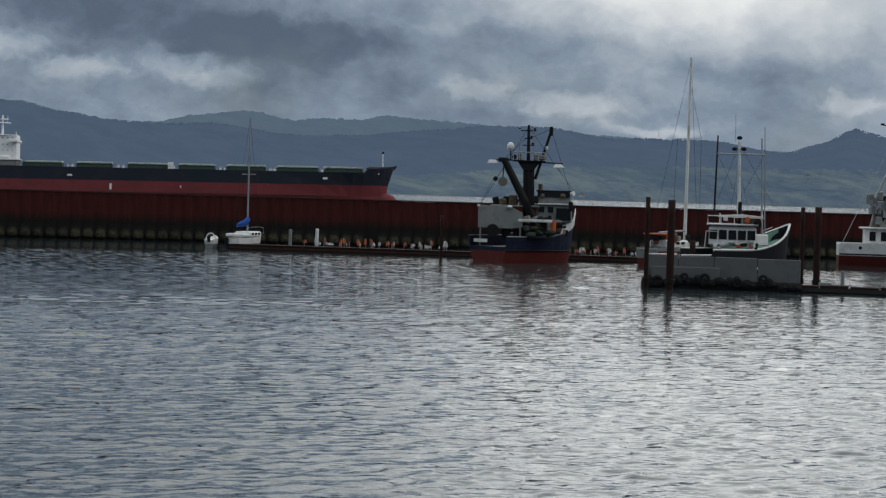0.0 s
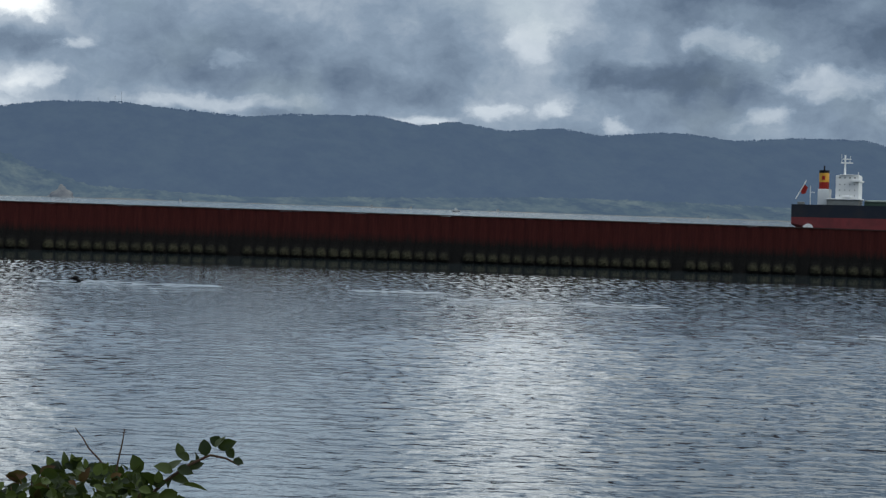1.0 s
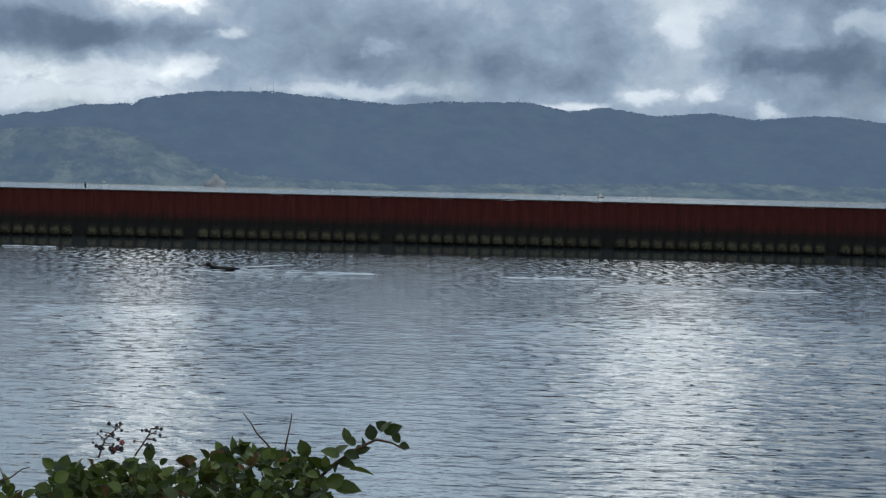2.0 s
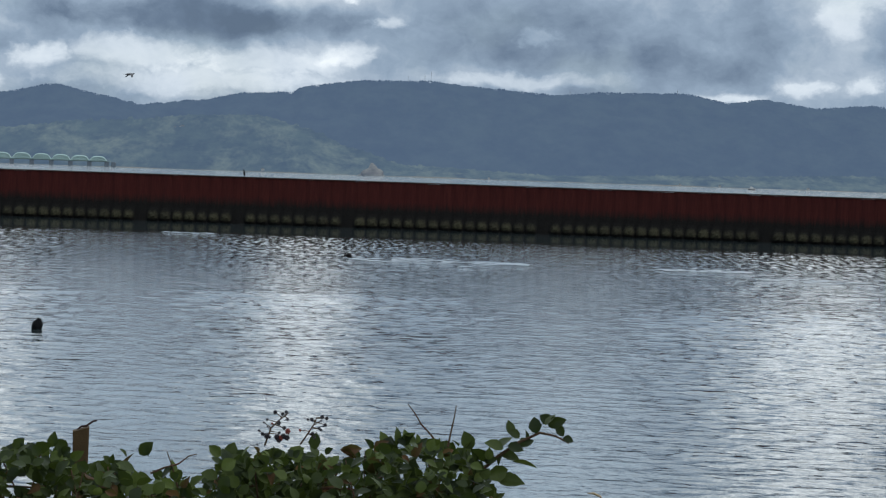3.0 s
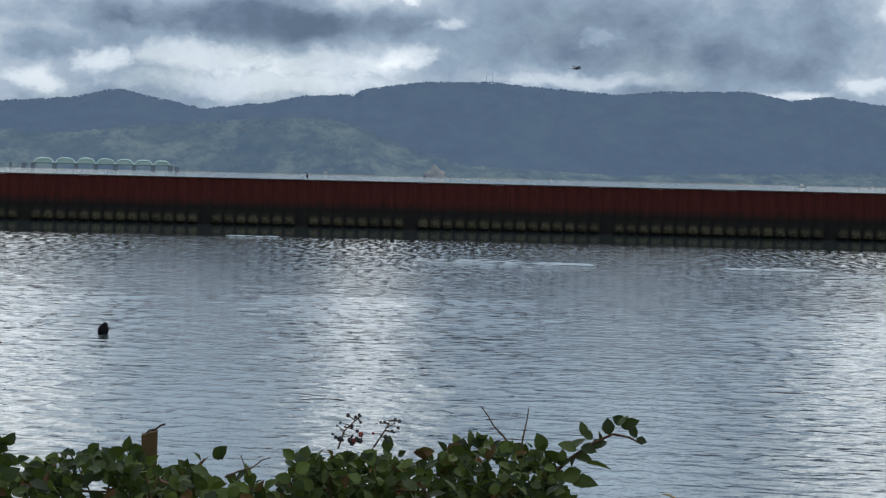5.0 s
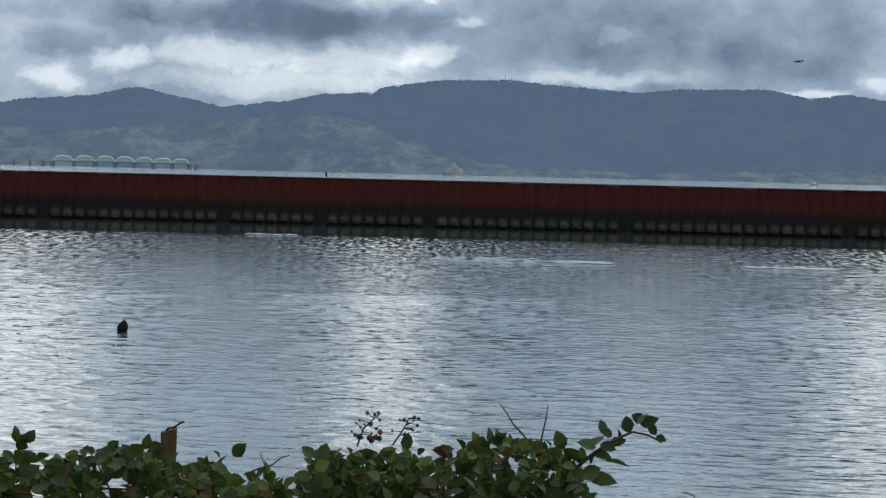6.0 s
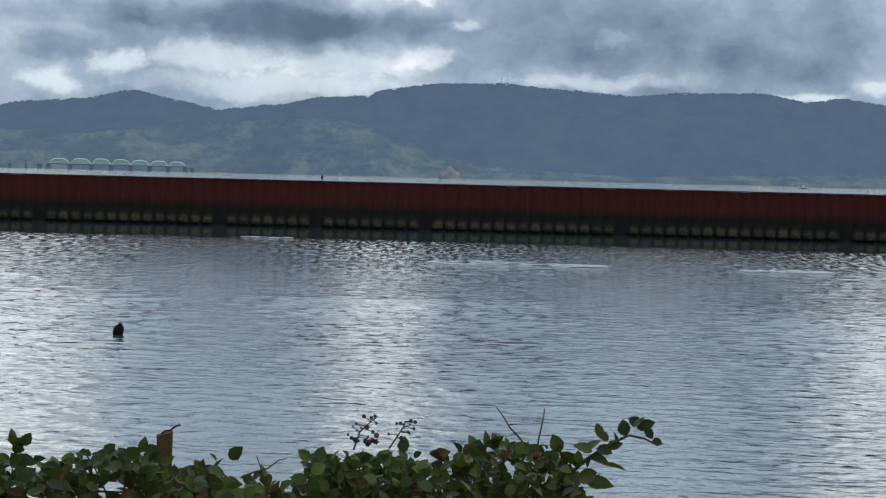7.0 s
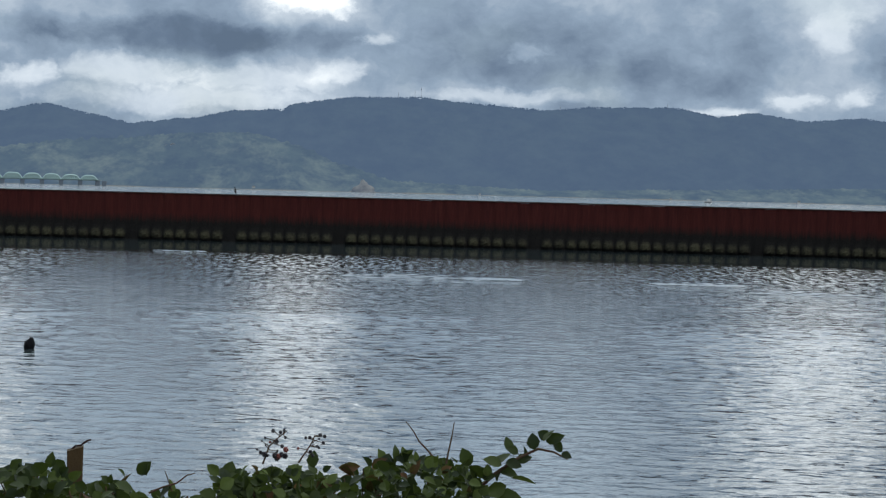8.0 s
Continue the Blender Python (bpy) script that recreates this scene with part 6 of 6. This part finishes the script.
    unripe = paint("red_blackberry", (0.20, 0.035, 0.022), 0.4, 0, 0.3, 200, 0.4)

    def berry(at, r, mat):
        bm = bmesh.new()
        for k in range(14):
            z = 1 - 2 * (k + 0.5) / 14
            t = k * 2.4
            q = math.sqrt(1 - z * z)
            bmesh.ops.create_icosphere(bm, subdivisions=1, radius=r * 0.42, matrix=Matrix.Translation(at - root + Vector((q * math.cos(t), q * math.sin(t), z * 1.1)) * r * 0.75))
        part("berry", bm, mat, bush)

    for stem, n, big in (([(-3.45, -7.0), (-3.3, -6.55), (-3.1, -6.35), (-2.85, -6.15)], 15, 0.0045), ([(-2.55, -6.95), (-2.35, -6.65), (-2.2, -6.4), (-2.15, -6.25)], 11, 0.0042)):
        cane([sight(a, e, 5.93) for a, e in stem], 0.0026)
        for k in range(n):
            t = rng.uniform(0.15, 1.0) * (len(stem) - 1)
            i = min(int(t), len(stem) - 2)
            a = stem[i][0] + (stem[i + 1][0] - stem[i][0]) * (t - i)
            e = stem[i][1] + (stem[i + 1][1] - stem[i][1]) * (t - i)
            a2, e2 = a + rng.uniform(-0.32, 0.32), e + rng.uniform(-0.1, 0.16)
            cane([sight(a, e, 5.93), sight(a2, e2, 5.93)], 0.0016)
            berry(sight(a2, e2, 5.93), big * rng.uniform(0.5, 1.25), ripe if rng.random() < 0.85 else unripe)
    for _ in range(7):
        berry(sight(-3.05 + rng.gauss(0, 0.22), -6.72 + rng.gauss(0, 0.1), 5.92), 0.007, ripe if rng.random() < 0.6 else unripe)
    # the rest of the foliage, green and withered, one mesh each
    for name, mat, withered in (("foliage", LEAF, False), ("withered_foliage", BROWN_LEAF, True)):
        verts, faces = [], []
        for data, m in rest:
            if (data is dead) == withered:
                o = len(verts)
                verts += [tuple(m @ v.co) for v in data.vertices]
                faces += [tuple(o + i for i in p.vertices) for p in data.polygons]
        me = bpy.data.meshes.new(name)
        me.from_pydata(verts, [], faces)
        me.polygons.foreach_set("use_smooth", [True] * len(me.polygons))
        me.materials.append(mat)
        ob = new(name, me)
        ob.parent = bush
        tagged(ob, kind="stuff")
    # a dry grass head beside it
    g = thing("dry_grass", Matrix.Translation(sight(4.7, -11, 5.9)), "bent dry grass stem with a pale seed head", "grass")
    straw = paint("dry_straw", (0.36, 0.28, 0.17), 0.9, 0, 0.3, 30, 0.2)
    pts = [sight(4.7, -11, 5.9), sight(5.1, -9.5, 5.9), sight(5.25, -8.35, 5.9), sight(5.1, -7.98, 5.9), sight(4.85, -7.93, 5.9)]
    o = pts[0]
    part("stem", wire([p - o for p in pts], 0.0012), straw, g)
    part("seed_head", loft([[p - o + Vector((0, r * math.cos(t), r * math.sin(t))) for t in np.linspace(0, 6.28, 7)[:-1]] for p, r in ((sight(5.25, -8.2, 5.9), 0.001), (sight(5.12, -8.0, 5.9), 0.0035), (sight(4.95, -7.93, 5.9), 0.0035), (sight(4.78, -7.93, 5.9), 0.001))]), straw, g)


build_brambles()


# ---- what moves ----
def make_gull():
    g = thing("gull", pose(0, 0, 0), "grey gull flying over the breakwater", "bird")
    body = paint("gull_grey", (0.10, 0.10, 0.105), 0.7, 0, 0.2, 9.0, 0.1)
    part("body", loft([[(x, r * math.cos(a), r * 0.9 * math.sin(a)) for a in np.linspace(0, 6.283, 9)[:-1]] for x, r in ((-0.28, 0.015), (-0.18, 0.05), (0, 0.075), (0.14, 0.06), (0.22, 0.045), (0.27, 0.015))]), body, g, smooth=True)
    part("head", ball((0.25, 0, 0.03), 0.045, (1.3, 1, 1)), body, g, smooth=True)
    part("tail", plate([(-0.24, -0.02, 0), (-0.24, 0.02, 0), (-0.40, 0.07, 0), (-0.40, -0.07, 0)], 0.012), body, g)
    wings = []
    for side in (-1, 1):
        w = part("wing", plate([(0.08, 0, 0), (0.10, side * 0.20, 0.02), (0.02, side * 0.42, 0.0), (-0.08, side * 0.48, 0), (-0.05, side * 0.24, 0), (-0.06, 0, 0)], 0.015), body, g)
        wings.append((w, side))
    return g, wings


def make_sea_lion():
    s = thing("sea_lion", pose(0, 0, 0), "dark wet sea lion swimming at the surface", "sea lion")
    wet = paint("wet_fur", (0.006, 0.005, 0.005), 0.55, 0, 0.3, 6.0, 0.2)
    part("body", loft([[(x, r * math.cos(a), z + r * 0.8 * math.sin(a)) for a in np.linspace(0, 6.283, 11)[:-1]] for x, r, z in ((1.9, 0.05, -0.05), (1.4, 0.18, -0.02), (0.9, 0.27, -0.04), (0.4, 0.30, 0.0), (0.05, 0.24, 0.12), (-0.15, 0.17, 0.25))]), wet, s, smooth=True)
    part("head", ball((-0.22, 0, 0.36), 0.19, (1.25, 0.9, 0.9)), wet, s, smooth=True)
    part("muzzle", ball((-0.45, 0, 0.33), 0.10, (1.3, 0.9, 0.8)), wet, s, smooth=True)
    part("flipper", loft([[(-1.45 + dx, 0.1 * w * math.cos(a), z + 0.04 * math.sin(a)) for a in np.linspace(0, 6.283, 9)[:-1]] for dx, z, w in ((0.45, -0.2, 0.9), (0.30, 0.05, 1.4), (0.12, 0.28, 1.2), (0.0, 0.42, 0.3))]), wet, s, smooth=True)
    part("ripple", loft([[(x, -w, 0.03), (x, -w * 0.3, 0.09), (x, w * 0.3, 0.09), (x, w, 0.03)] for x, w in ((1.6, 0.05), (2.4, 0.35), (3.4, 0.28), (4.6, 0.35), (5.6, 0.05))], caps=False, closed=False), MATS["foam_and_flecks"], s, "pale trailing foam", smooth=True)
    return s


def make_launch():
    s = thing("motor_launch", pose(0, 0, 0), "small white motor launch far out on the river", "boat")
    up, low = hull_rings(9, 3, 1.5, 0.8, 0.5, 0.9)
    part("upper_hull", loft(shifted(up, -4.5)), WHITE, s)
    part("lower_hull", loft(shifted(low, -4.5)), BLUE_PAINT, s)
    part("cabin", box((3.6, 2.4, 2.2), (0, 0, 2.4), 0.2), WHITE, s)
    part("mast", rod((0, 0, 3.4), (0, 0, 5.0), 0.08, None, 5), WHITE, s)
    return s


GULL, WINGS = make_gull()
SEA_LION = make_sea_lion()
LAUNCH = make_launch()


def motions():
    # ripples drift with the wind
    walk(water, [(0.0, pose(0, 0, 0)), (4.0, pose(0.35, -1.5, 0)), (8.0, pose(0.7, -3.0, 0))])
    # the gull crosses from west to east and climbs
    path = [(0.0, -21.0, 1.9), (1.5, -14.0, 2.0), (2.6, -8.8, 2.12), (3.3, -5.35, 2.28), (3.5, -4.41, 2.24), (4.1, -1.56, 2.34), (4.5, 0.43, 2.5), (5.1, 3.36, 2.77), (6.3, 9.45, 2.99), (7.2, 13.8, 3.15), (8.0, 17.8, 3.3)]
    walk(GULL, [(t, Matrix.Translation(polar(a, 132, EYE + 132 * math.tan(radians(e)))) @ Matrix.Rotation(radians(-a), 4, "Z") @ pose(0, 0, 0, 6 * math.sin(t * 3), -4, 24)) for t, a, e in path])
    for wing, side in WINGS:
        walk(wing, [(round(k * 0.1, 1), pose(0, side * 0.05, 0.03, side * (14 + 42 * math.sin(k * 0.1 * 2 * math.pi * 2.6)), 0, 0)) for k in range(81)])
    # the sea lion swims west and dives
    swim = [(0.0, 0.22, -0.12), (1.0, -0.14, -0.12), (1.5, -0.36, 0.03), (2.0, -0.67, 0.03), (2.8, -1.02, -0.2), (3.5, -1.29, -0.2), (4.0, -1.44, -0.22), (4.5, -1.56, -0.28), (4.9, -1.66, -0.9), (5.5, -1.85, -1.6), (8.0, -2.6, -1.9)]
    walk(SEA_LION, [(t, Matrix.Translation(polar(a, 156.5, z)) @ pose(0, 0, 0, 0, 4 * math.sin(t * 2.4), 0)) for t, a, z in swim])
    # the launch runs down the far side of the river
    walk(LAUNCH, [(t, Matrix.Translation(polar(9.45 - 0.171 * t, 2600, 0)) @ Matrix.Rotation(radians(171), 4, "Z")) for t in (0.0, 4.0, 8.0)])


motions()
